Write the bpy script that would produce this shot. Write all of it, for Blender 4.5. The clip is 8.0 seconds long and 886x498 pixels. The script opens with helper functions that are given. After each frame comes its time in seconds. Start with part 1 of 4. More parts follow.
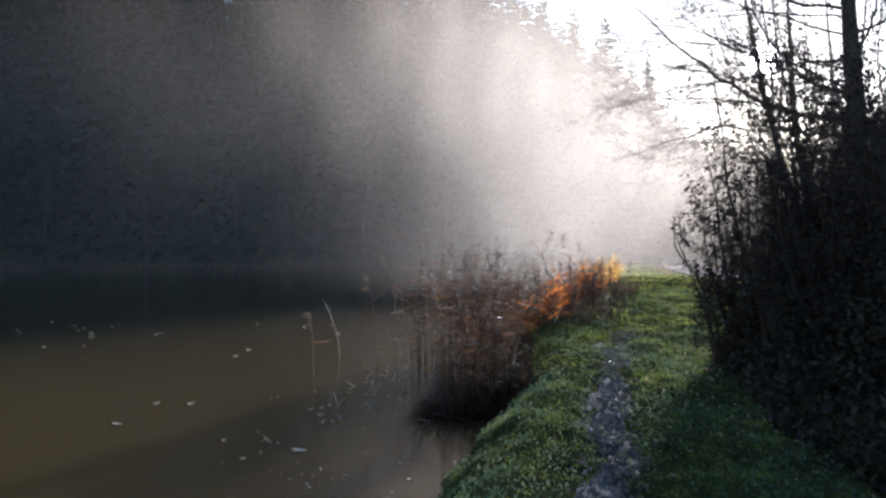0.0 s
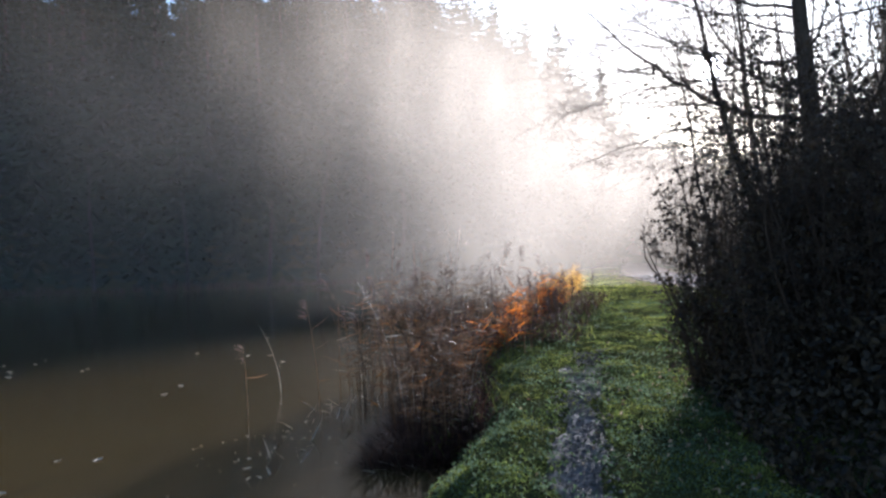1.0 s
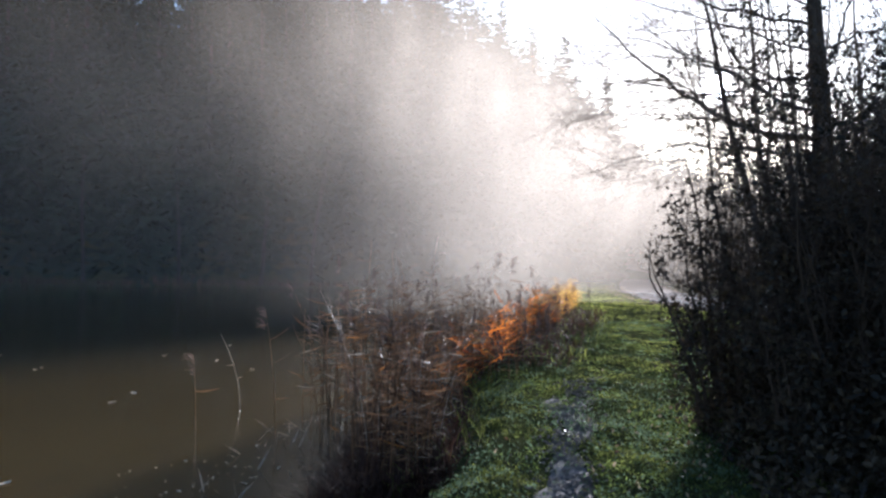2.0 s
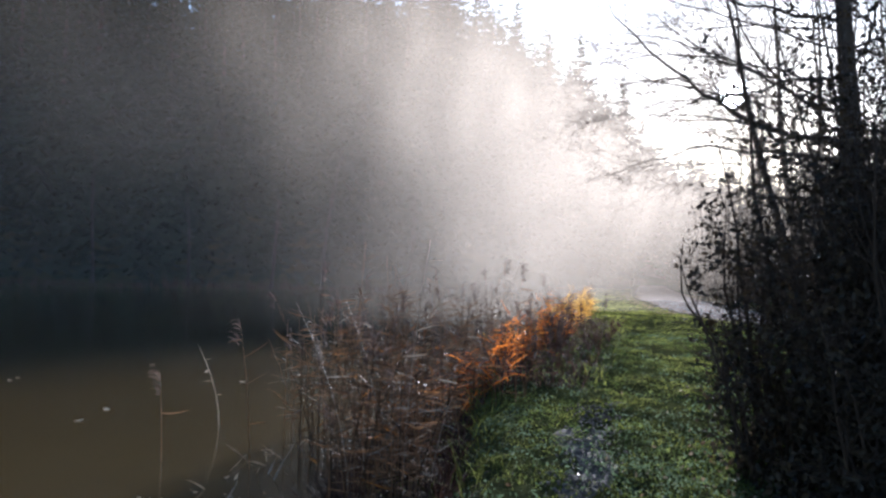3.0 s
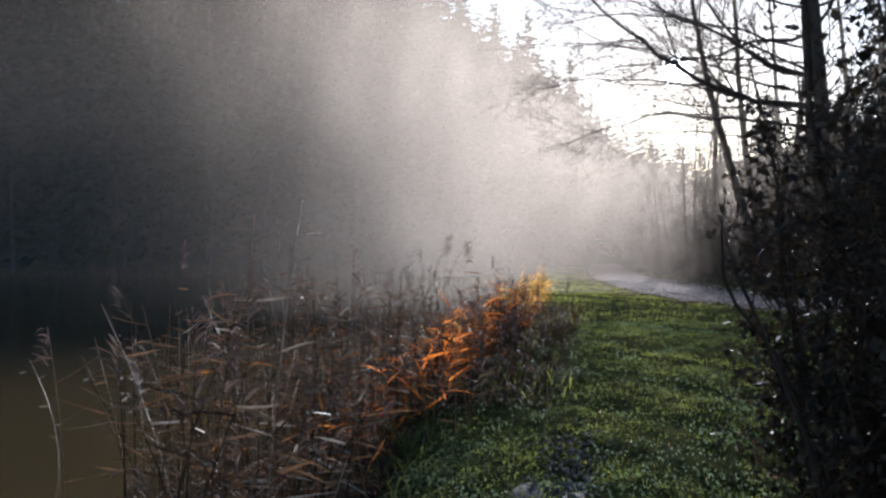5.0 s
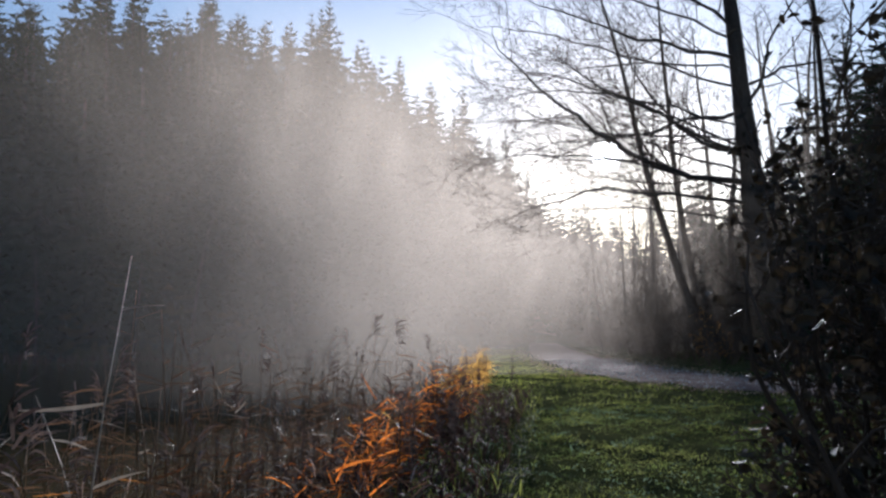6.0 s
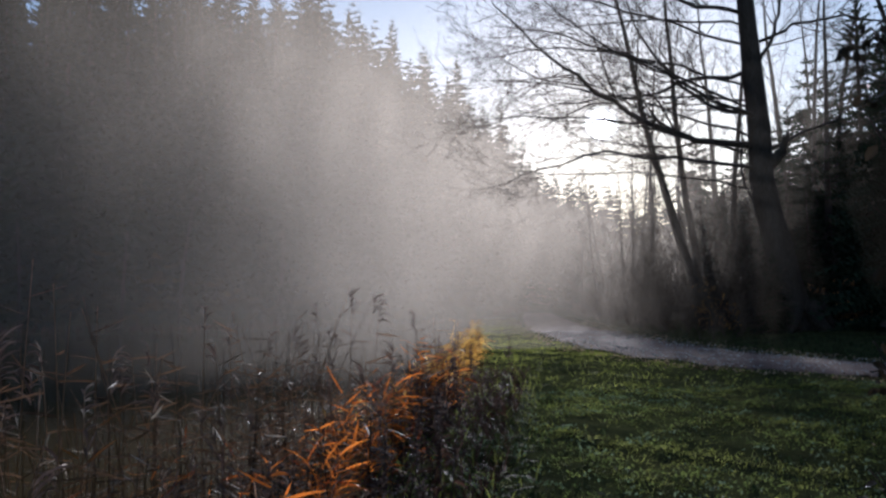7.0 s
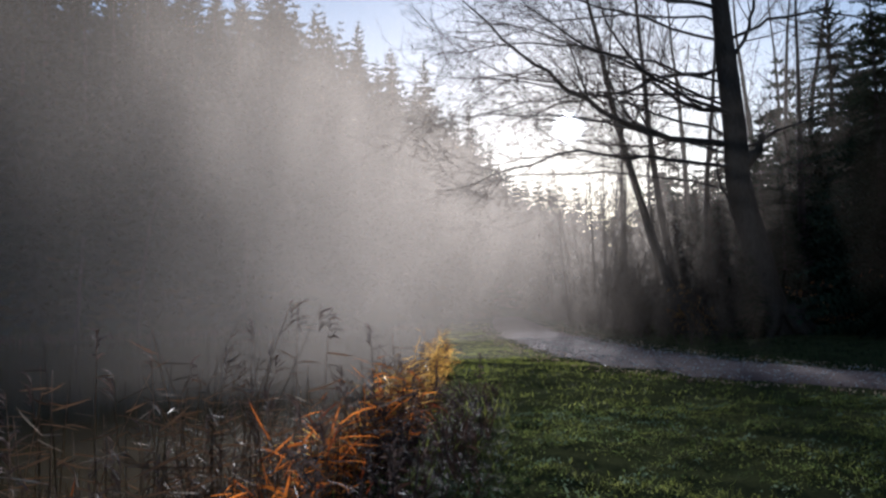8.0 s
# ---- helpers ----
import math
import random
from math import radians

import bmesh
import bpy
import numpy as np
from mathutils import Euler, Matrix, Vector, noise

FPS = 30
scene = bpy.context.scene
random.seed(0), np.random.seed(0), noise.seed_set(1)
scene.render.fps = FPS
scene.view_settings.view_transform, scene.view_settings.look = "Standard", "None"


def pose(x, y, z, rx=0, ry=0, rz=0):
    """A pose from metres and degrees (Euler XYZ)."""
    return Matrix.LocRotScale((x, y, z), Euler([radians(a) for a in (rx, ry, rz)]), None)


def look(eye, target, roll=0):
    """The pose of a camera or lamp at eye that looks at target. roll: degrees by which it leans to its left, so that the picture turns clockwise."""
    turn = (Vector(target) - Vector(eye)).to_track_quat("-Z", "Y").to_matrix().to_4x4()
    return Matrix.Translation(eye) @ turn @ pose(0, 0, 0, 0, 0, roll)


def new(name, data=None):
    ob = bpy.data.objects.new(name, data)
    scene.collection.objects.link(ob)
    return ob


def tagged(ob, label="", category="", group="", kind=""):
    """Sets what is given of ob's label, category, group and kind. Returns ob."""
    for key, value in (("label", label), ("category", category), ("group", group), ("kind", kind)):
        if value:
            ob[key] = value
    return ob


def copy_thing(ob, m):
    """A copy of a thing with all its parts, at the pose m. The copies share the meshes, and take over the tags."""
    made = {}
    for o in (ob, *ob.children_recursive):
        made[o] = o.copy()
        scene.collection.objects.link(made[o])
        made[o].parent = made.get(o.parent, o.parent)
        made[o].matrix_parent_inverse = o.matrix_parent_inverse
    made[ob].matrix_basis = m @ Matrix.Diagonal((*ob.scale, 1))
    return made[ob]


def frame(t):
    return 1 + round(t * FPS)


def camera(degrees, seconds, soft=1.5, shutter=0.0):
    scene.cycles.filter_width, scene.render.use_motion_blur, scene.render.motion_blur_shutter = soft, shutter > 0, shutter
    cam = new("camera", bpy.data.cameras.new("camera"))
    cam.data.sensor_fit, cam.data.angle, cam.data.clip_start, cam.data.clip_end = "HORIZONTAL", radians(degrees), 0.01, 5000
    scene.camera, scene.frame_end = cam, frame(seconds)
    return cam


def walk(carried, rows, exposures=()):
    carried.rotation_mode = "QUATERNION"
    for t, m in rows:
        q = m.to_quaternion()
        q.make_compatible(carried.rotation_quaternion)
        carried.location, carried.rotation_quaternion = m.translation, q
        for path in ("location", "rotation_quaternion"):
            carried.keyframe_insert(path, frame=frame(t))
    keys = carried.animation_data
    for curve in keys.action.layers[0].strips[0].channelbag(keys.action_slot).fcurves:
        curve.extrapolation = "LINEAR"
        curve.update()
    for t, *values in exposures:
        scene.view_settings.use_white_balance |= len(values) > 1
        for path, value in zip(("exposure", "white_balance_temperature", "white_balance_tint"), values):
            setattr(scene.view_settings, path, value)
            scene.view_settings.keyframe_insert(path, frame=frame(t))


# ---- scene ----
cam = camera(58.6, 8.0, soft=2.6)
METRES, EYE, TILT, LEAN, TURN = 9.5, 1.5, 0.0, 0.0, 0.0
ROWS = [
    (0.0, 0.0, 0.0, 0.0, 0.0, 0.0, -0.0),
    (0.5, 0.0133, 0.0569, 0.0051, 0.93, 1.03, 0.49),
    (1.0, 0.0205, 0.1174, 0.0077, -2.88, 0.87, 2.0),
    (1.5, 0.039, 0.1755, 0.0098, -3.73, 0.56, 0.13),
    (1.7, 0.0435, 0.1981, 0.0108, -3.15, 0.85, -0.54),
    (2.8, 0.0686, 0.3222, 0.0161, -2.9, 1.79, -0.96),
    (3.0, 0.0731, 0.3448, 0.0171, -1.97, 1.61, -1.15),
    (3.5, 0.0791, 0.4073, 0.0118, -6.31, 3.81, -0.18),
    (4.0, 0.0903, 0.4775, 0.0094, -4.81, 4.92, 2.65),
    (4.2, 0.0953, 0.5021, 0.0108, -5.12, 2.38, 0.98),
    (5.3, 0.123, 0.6373, 0.0184, -5.39, 0.26, -0.32),
    (5.5, 0.128, 0.6619, 0.0198, -4.93, 0.64, -0.4),
    (6.0, 0.1406, 0.7178, 0.0153, -9.94, 6.13, 0.72),
    (6.5, 0.1566, 0.7897, 0.008, -9.22, 4.57, 3.53),
    (7.0, 0.1723, 0.8531, 0.0228, -10.4, 3.89, 0.69),
    (7.5, 0.1831, 0.9168, 0.0283, -12.89, 3.23, 2.14),
    (8.0, 0.2024, 0.9682, 0.0316, -12.62, 4.12, 1.24),
]
walk(cam, [(t, pose(0, 0, EYE, TILT, LEAN, TURN) @ pose(METRES * x, METRES * y, METRES * z, 90 + pitch, roll, yaw)) for t, x, y, z, yaw, pitch, roll in ROWS],
     [(0.0, 2.3, 5300, 13), (0.5, 2.45, 5350, 13), (1.5, 2.4, 5300, 13), (3.5, 2.15, 5300, 13), (4.2, 1.95, 5350, 13), (5.5, 1.75, 5400, 13), (6.5, 1.3, 5300, 13), (8.0, 1.15, 5300, 13)])

# ---- light ----
SUN_BEARING, SUN_HEIGHT = 22.0, 12.48
SUN_WAY = Vector((math.sin(radians(SUN_BEARING)) * math.cos(radians(SUN_HEIGHT)),
                  math.cos(radians(SUN_BEARING)) * math.cos(radians(SUN_HEIGHT)),
                  math.sin(radians(SUN_HEIGHT))))
world = bpy.data.worlds.new("world")
scene.world = world
world.use_nodes = True
wn = world.node_tree.nodes
sky = wn.new("ShaderNodeTexSky")
sky.sky_type = "NISHITA"
sky.sun_disc = False
sky.sun_elevation, sky.sun_rotation = radians(SUN_HEIGHT), radians(SUN_BEARING)
sky.air_density, sky.dust_density, sky.ozone_density = 1.0, 0.4, 1.1
world.node_tree.links.new(sky.outputs[0], wn["Background"].inputs[0])
wn["Background"].inputs[1].default_value = 0.046
lamp = bpy.data.lights.new("sun", "SUN")
lamp.energy, lamp.angle, lamp.color = 5.0, radians(2.0), (1.0, 0.91, 0.79)
new("sun", lamp).matrix_world = look(SUN_WAY * 200, (0, 0, 0))


# ---- materials ----
def colour(c):
    return (*c, 1.0)


def surface(name, dark, light, scale=4.0, rough=0.8, bump=0.3, fine=40.0, spec=0.3, glow_through=0.0, by_piece=0.0, stretch=(1, 1, 1), span=(0.32, 0.68)):
    """A matte natural surface: two colours in broad patches, fine grain, relief; glow_through: how much light a leaf lets through."""
    m = bpy.data.materials.new(name)
    m.use_nodes = True
    t, n = m.node_tree, m.node_tree.nodes
    p = n["Principled BSDF"]
    tc, mp = n.new("ShaderNodeTexCoord"), n.new("ShaderNodeMapping")
    mp.inputs["Scale"].default_value = stretch
    t.links.new(tc.outputs["Object"], mp.inputs[0])
    a, b = n.new("ShaderNodeTexNoise"), n.new("ShaderNodeTexNoise")
    a.inputs["Scale"].default_value, b.inputs["Scale"].default_value = scale, fine
    a.inputs["Detail"].default_value, b.inputs["Detail"].default_value = 5, 4
    for k in (a, b):
        t.links.new(mp.outputs[0], k.inputs["Vector"])
    mix = n.new("ShaderNodeMath")
    mix.operation = "MULTIPLY_ADD"
    t.links.new(b.outputs[0], mix.inputs[0])
    mix.inputs[1].default_value = 0.45
    half = n.new("ShaderNodeMath")
    half.operation = "MULTIPLY"
    t.links.new(a.outputs[0], half.inputs[0])
    half.inputs[1].default_value = 0.55
    t.links.new(half.outputs[0], mix.inputs[2])
    last = mix
    if by_piece:
        geo, add = n.new("ShaderNodeNewGeometry"), n.new("ShaderNodeMath")
        add.operation = "MULTIPLY_ADD"
        t.links.new(geo.outputs["Random Per Island"], add.inputs[0])
        add.inputs[1].default_value = by_piece
        t.links.new(mix.outputs[0], add.inputs[2])
        sub = n.new("ShaderNodeMath")
        sub.operation = "SUBTRACT"
        t.links.new(add.outputs[0], sub.inputs[0])
        sub.inputs[1].default_value = by_piece * 0.5
        last = sub
    ramp = n.new("ShaderNodeValToRGB")
    ramp.color_ramp.elements[0].position, ramp.color_ramp.elements[1].position = span
    ramp.color_ramp.elements[0].color, ramp.color_ramp.elements[1].color = colour(dark), colour(light)
    t.links.new(last.outputs[0], ramp.inputs[0])
    t.links.new(ramp.outputs[0], p.inputs["Base Color"])
    p.inputs["Roughness"].default_value = rough
    p.inputs["Specular IOR Level"].default_value = spec
    if bump:
        bp = n.new("ShaderNodeBump")
        bp.inputs["Strength"].default_value = bump
        bp.inputs["Distance"].default_value = 0.02
        t.links.new(mix.outputs[0], bp.inputs["Height"])
        t.links.new(bp.outputs[0], p.inputs["Normal"])
    if glow_through:
        tr, sh = n.new("ShaderNodeBsdfTranslucent"), n.new("ShaderNodeMixShader")
        t.links.new(ramp.outputs[0], tr.inputs[0])
        sh.inputs[0].default_value = glow_through
        t.links.new(p.outputs[0], sh.inputs[1])
        t.links.new(tr.outputs[0], sh.inputs[2])
        t.links.new(sh.outputs[0], n["Material Output"].inputs[0])
    return m


SOIL = surface("soil", (0.021, 0.021, 0.012), (0.062, 0.068, 0.025), 1.6, 1.0, 0.6, 22, 0.0)
TRODDEN = surface("trodden_earth", (0.030, 0.026, 0.023), (0.21, 0.185, 0.175), 3.0, 0.9, 0.9, 30, 0.03)
GRAVEL = surface("gravel", (0.085, 0.057, 0.050), (0.18, 0.122, 0.108), 1.2, 1.0, 0.7, 60, 0.02)
STONE = surface("loose_stone", (0.16, 0.15, 0.15), (0.42, 0.40, 0.39), 6.0, 0.8, 0.3, 60, 0.3, by_piece=0.5)
GRASS = surface("grass", (0.022, 0.030, 0.011), (0.29, 0.31, 0.066), 1.1, 0.75, 0, 6, 0.03, 0.55, 0.10, span=(0.40, 0.62))
FROST = surface("frosted_leaf", (0.05, 0.075, 0.035), (0.14, 0.185, 0.11), 1.2, 0.7, 0, 6, 0.05, 0.4, 0.2)
CLOVER = surface("clover_leaf", (0.022, 0.034, 0.012), (0.16, 0.20, 0.05), 1.1, 0.7, 0, 6, 0.05, 0.45, 0.15, span=(0.40, 0.62))
DRYREED = surface("dry_reed", (0.030, 0.018, 0.011), (0.23, 0.125, 0.066), 2.0, 0.6, 0, 20, 0.1, 0.22, 0.6)
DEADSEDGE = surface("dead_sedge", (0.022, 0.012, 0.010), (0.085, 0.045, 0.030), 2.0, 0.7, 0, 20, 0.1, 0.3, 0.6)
PALEREED = surface("pale_reed", (0.12, 0.092, 0.07), (0.36, 0.30, 0.24), 3.0, 0.5, 0, 20, 0.4, 0.3, 0.4)
ORANGE = surface("orange_reed", (0.17, 0.035, 0.010), (0.84, 0.255, 0.035), 1.5, 0.65, 0, 12, 0.15, 0.6, 0.5)
HERB = surface("meadow_herb", (0.014, 0.024, 0.010), (0.06, 0.08, 0.03), 2.0, 0.95, 0, 16, 0.02, 0.4, 0.6)
RUSTY = surface("rusty_reed", (0.09, 0.030, 0.010), (0.50, 0.20, 0.045), 1.5, 0.65, 0, 12, 0.12, 0.45, 0.6)
YELLOW = surface("yellow_reed", (0.26, 0.12, 0.02), (0.80, 0.46, 0.10), 1.5, 0.65, 0, 12, 0.15, 0.6, 0.5)
PLUME = surface("reed_plume", (0.05, 0.032, 0.028), (0.16, 0.11, 0.09), 8.0, 0.8, 0, 40, 0.2, 0.25, 0.4)
BARK = surface("bark", (0.014, 0.011, 0.010), (0.055, 0.046, 0.040), 2.5, 0.9, 0.9, 18, 0.2, stretch=(1, 1, 0.3))
PALEBARK = surface("pale_bark", (0.04, 0.035, 0.03), (0.12, 0.105, 0.09), 2.5, 0.8, 0.5, 18, 0.2, stretch=(1, 1, 0.4))
TWIG = surface("twig_bark", (0.026, 0.017, 0.012), (0.072, 0.048, 0.035), 4.0, 0.85, 0, 20, 0.2)
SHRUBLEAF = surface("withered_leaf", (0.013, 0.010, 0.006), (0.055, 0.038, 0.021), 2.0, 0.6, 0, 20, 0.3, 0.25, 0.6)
SPRUCE = surface("spruce_needles", (0.010, 0.018, 0.011), (0.030, 0.045, 0.026), 0.6, 0.9, 0, 8, 0.02, 0.1, 0.25)
LITTER = surface("fallen_leaf", (0.09, 0.05, 0.025), (0.42, 0.31, 0.20), 3.0, 0.6, 0, 20, 0.4, 0.25, 0.7)
FLOATING = surface("floating_leaf", (0.20, 0.15, 0.10), (0.48, 0.41, 0.33), 3.0, 0.7, 0, 20, 0.15, 0.1, 0.6)
RUST = surface("beech_leaf", (0.14, 0.06, 0.02), (0.42, 0.22, 0.07), 2.0, 0.6, 0, 12, 0.3, 0.45, 0.5)


def water_surface():
    m = bpy.data.materials.new("pond_water")
    m.use_nodes = True
    t, n = m.node_tree, m.node_tree.nodes
    p = n["Principled BSDF"]
    tc, a, b = n.new("ShaderNodeTexCoord"), n.new("ShaderNodeTexNoise"), n.new("ShaderNodeTexNoise")
    for k, s in ((a, 0.12), (b, 5.0)):
        t.links.new(tc.outputs["Object"], k.inputs["Vector"])
        k.inputs["Scale"].default_value = s
        k.inputs["Detail"].default_value = 4
    ramp = n.new("ShaderNodeValToRGB")
    ramp.color_ramp.elements[0].color, ramp.color_ramp.elements[1].color = (0.030, 0.021, 0.0085, 1), (0.060, 0.042, 0.016, 1)
    t.links.new(a.outputs[0], ramp.inputs[0])
    t.links.new(ramp.outputs[0], p.inputs["Base Color"])
    p.inputs["Roughness"].default_value = 0.1
    p.inputs["IOR"].default_value = 1.33
    bp = n.new("ShaderNodeBump")
    bp.inputs["Strength"].default_value, bp.inputs["Distance"].default_value = 0.05, 0.02
    t.links.new(b.outputs[0], bp.inputs["Height"])
    t.links.new(bp.outputs[0], p.inputs["Normal"])
    return m


WATER = water_surface()


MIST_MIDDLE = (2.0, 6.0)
# mist density by bearing from the pond's near corner, painting in the sun's glow
MIST_GLOW = [(-40, 0.31), (-28, 0.35), (-22, 0.39), (-16, 0.42), (-10, 0.49), (-5, 0.62), (0, 0.75), (5, 0.73), (11, 0.60), (17, 0.55), (22, 0.42), (27, 0.27), (33, 0.18), (42, 0.06)]


def mist_material(name, density, low, high, foot, wood_share, slant=0.4, scale=0.05):
    """Thin mist: lets most light pass and scatters the rest onwards; denser in wisps, thinning out upwards."""
    m = bpy.data.materials.new(name)
    m.use_nodes = True
    t, n = m.node_tree, m.node_tree.nodes
    n.remove(n["Principled BSDF"])

    def math_node(kind, a, b=None, c=None):
        k = n.new("ShaderNodeMath")
        k.operation = kind
        for i, v in enumerate((a, b, c)):
            if isinstance(v, (int, float)):
                k.inputs[i].default_value = v
            elif v is not None:
                t.links.new(v, k.inputs[i])
        return k.outputs[0]

    def smooth(value, f0, f1, t0, t1):
        k = n.new("ShaderNodeMapRange")
        k.interpolation_type = "SMOOTHSTEP"
        t.links.new(value, k.inputs["Value"])
        for key, v in (("From Min", f0), ("From Max", f1), ("To Min", t0), ("To Max", t1)):
            k.inputs[key].default_value = v
        return k.outputs[0]

    tc, nz, xyz = n.new("ShaderNodeTexCoord"), n.new("ShaderNodeTexNoise"), n.new("ShaderNodeSeparateXYZ")
    t.links.new(tc.outputs["Object"], nz.inputs["Vector"])
    t.links.new(tc.outputs["Object"], xyz.inputs[0])
    nz.inputs["Scale"].default_value, nz.inputs["Detail"].default_value = scale, 2
    x, y, z = xyz.outputs
    up = math_node("MULTIPLY", smooth(z, low, high, 1.0, 0.0), smooth(z, -0.35, foot - 0.35, 0.0, 1.0))
    wisp = smooth(nz.outputs[0], 0.3, 0.7, 0.82, 1.15)
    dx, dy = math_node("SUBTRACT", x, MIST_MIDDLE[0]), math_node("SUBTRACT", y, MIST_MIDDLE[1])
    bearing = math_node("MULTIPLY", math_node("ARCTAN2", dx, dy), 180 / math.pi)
    # leans outwards with height, imitating the slant of the light shafts
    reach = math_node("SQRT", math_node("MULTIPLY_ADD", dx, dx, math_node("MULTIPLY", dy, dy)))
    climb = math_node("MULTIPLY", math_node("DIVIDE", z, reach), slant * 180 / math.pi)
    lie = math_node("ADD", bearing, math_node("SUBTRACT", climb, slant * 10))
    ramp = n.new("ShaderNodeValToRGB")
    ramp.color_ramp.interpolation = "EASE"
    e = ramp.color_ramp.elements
    for i, (b, v) in enumerate(MIST_GLOW):
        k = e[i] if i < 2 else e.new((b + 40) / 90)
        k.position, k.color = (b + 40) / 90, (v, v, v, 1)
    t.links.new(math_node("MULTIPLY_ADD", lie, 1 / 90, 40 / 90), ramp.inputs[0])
    # haze before the trees, scaled to lift the wood's darkest tones too
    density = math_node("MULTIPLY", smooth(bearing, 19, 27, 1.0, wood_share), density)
    # extra density low over the water brightens the shaded mist; none over the meadow
    low_boost = n.new("ShaderNodeMapRange")
    low_boost.interpolation_type = "SMOOTHSTEP"
    t.links.new(z, low_boost.inputs["Value"])
    low_boost.inputs["From Min"].default_value, low_boost.inputs["From Max"].default_value, low_boost.inputs["To Max"].default_value = 0.5, high * 0.3, 1.0
    t.links.new(smooth(bearing, 6, 14, 1.4, 1.0), low_boost.inputs["To Min"])
    amount = math_node("MULTIPLY", math_node("MULTIPLY", math_node("MULTIPLY", up, low_boost.outputs[0]), wisp), math_node("MULTIPLY", ramp.outputs[0], density))
    clear, even, mix = n.new("ShaderNodeBsdfTransparent"), n.new("ShaderNodeBsdfTranslucent"), n.new("ShaderNodeMixShader")
    even.inputs[0].default_value = (0.83, 0.73, 0.63, 1)
    t.links.new(amount, mix.inputs[0])
    t.links.new(clear.outputs[0], mix.inputs[1])
    t.links.new(even.outputs[0], mix.inputs[2])
    t.links.new(mix.outputs[0], n["Material Output"].inputs[0])
    return m


# ---- builders ----
def link_mesh(name, verts, faces, material, parent=None, label="", smooth=False):
    me = bpy.data.meshes.new(name)
    me.from_pydata(verts, [], faces)
    me.materials.append(material)
    if smooth:
        me.polygons.foreach_set("use_smooth", [True] * len(me.polygons))
    ob = new(name, me)
    if parent:
        ob.parent = parent
    if label:
        tagged(ob, label)
    return ob


def link_many(name, verts, face, material, parent=None, label=""):
    """verts: (pieces, corners, 3); face: tuples of corner numbers, the same for each piece."""
    count, k = verts.shape[0], verts.shape[1]
    sizes = np.array([len(f) for f in face])
    idx = np.concatenate([np.array(f) for f in face])
    loops = (np.arange(count)[:, None] * k + idx[None, :]).ravel().astype(np.int32)
    totals = np.tile(sizes, count)
    starts = np.concatenate([[0], np.cumsum(totals)[:-1]]).astype(np.int32)
    me = bpy.data.meshes.new(name)
    me.vertices.add(count * k)
    me.vertices.foreach_set("co", verts.astype(np.float32).ravel())
    me.loops.add(len(loops))
    me.loops.foreach_set("vertex_index", loops)
    me.polygons.add(len(totals))
    me.polygons.foreach_set("loop_start", starts)
    me.update(calc_edges=True)
    me.validate()
    me.materials.append(material)
    ob = new(name, me)
    if parent:
        ob.parent = parent
    if label:
        tagged(ob, label)
    return ob


def empty_thing(name, at, label, category, group="", kind=""):
    ob = new(name)
    ob.location = at
    ob.empty_display_size = 0.2
    return tagged(ob, label, category, group, kind)


class Tubes:
    """Gathers round stems, each a run of rings, into one mesh."""

    def __init__(self):
        self.v, self.f = [], []

    def add(self, pts, radii, sides=5):
        base = len(self.v)
        last = len(pts) - 1
        for i, p in enumerate(pts):
            d = (pts[min(i + 1, last)] - pts[max(i - 1, 0)])
            d = d.normalized() if d.length > 1e-9 else Vector((0, 0, 1))
            a = d.cross(Vector((0.31, 0.17, 0.93)) if abs(d.z) < 0.9 else Vector((1, 0, 0))).normalized()
            b = d.cross(a)
            for k in range(sides):
                w = 2 * math.pi * k / sides
                self.v.append(tuple(p + (a * math.cos(w) + b * math.sin(w)) * radii[i]))
        for i in range(last):
            for k in range(sides):
                q = (k + 1) % sides
                self.f.append((base + i * sides + k, base + i * sides + q, base + (i + 1) * sides + q, base + (i + 1) * sides + k))
        self.f.append(tuple(base + last * sides + k for k in range(sides)))

    def link(self, name, material, parent=None, label="", smooth=True):
        return link_mesh(name, self.v, self.f, material, parent, label, smooth)


def wander(rand, start, way, length, steps, bend, lift):
    """A crooked run of points."""
    pts, p, d = [start.copy()], start.copy(), way.normalized()
    for _ in range(steps):
        d = (d + Vector((rand.gauss(0, bend), rand.gauss(0, bend), rand.gauss(0, bend) + lift))).normalized()
        p = p + d * (length / steps)
        pts.append(p.copy())
    return pts


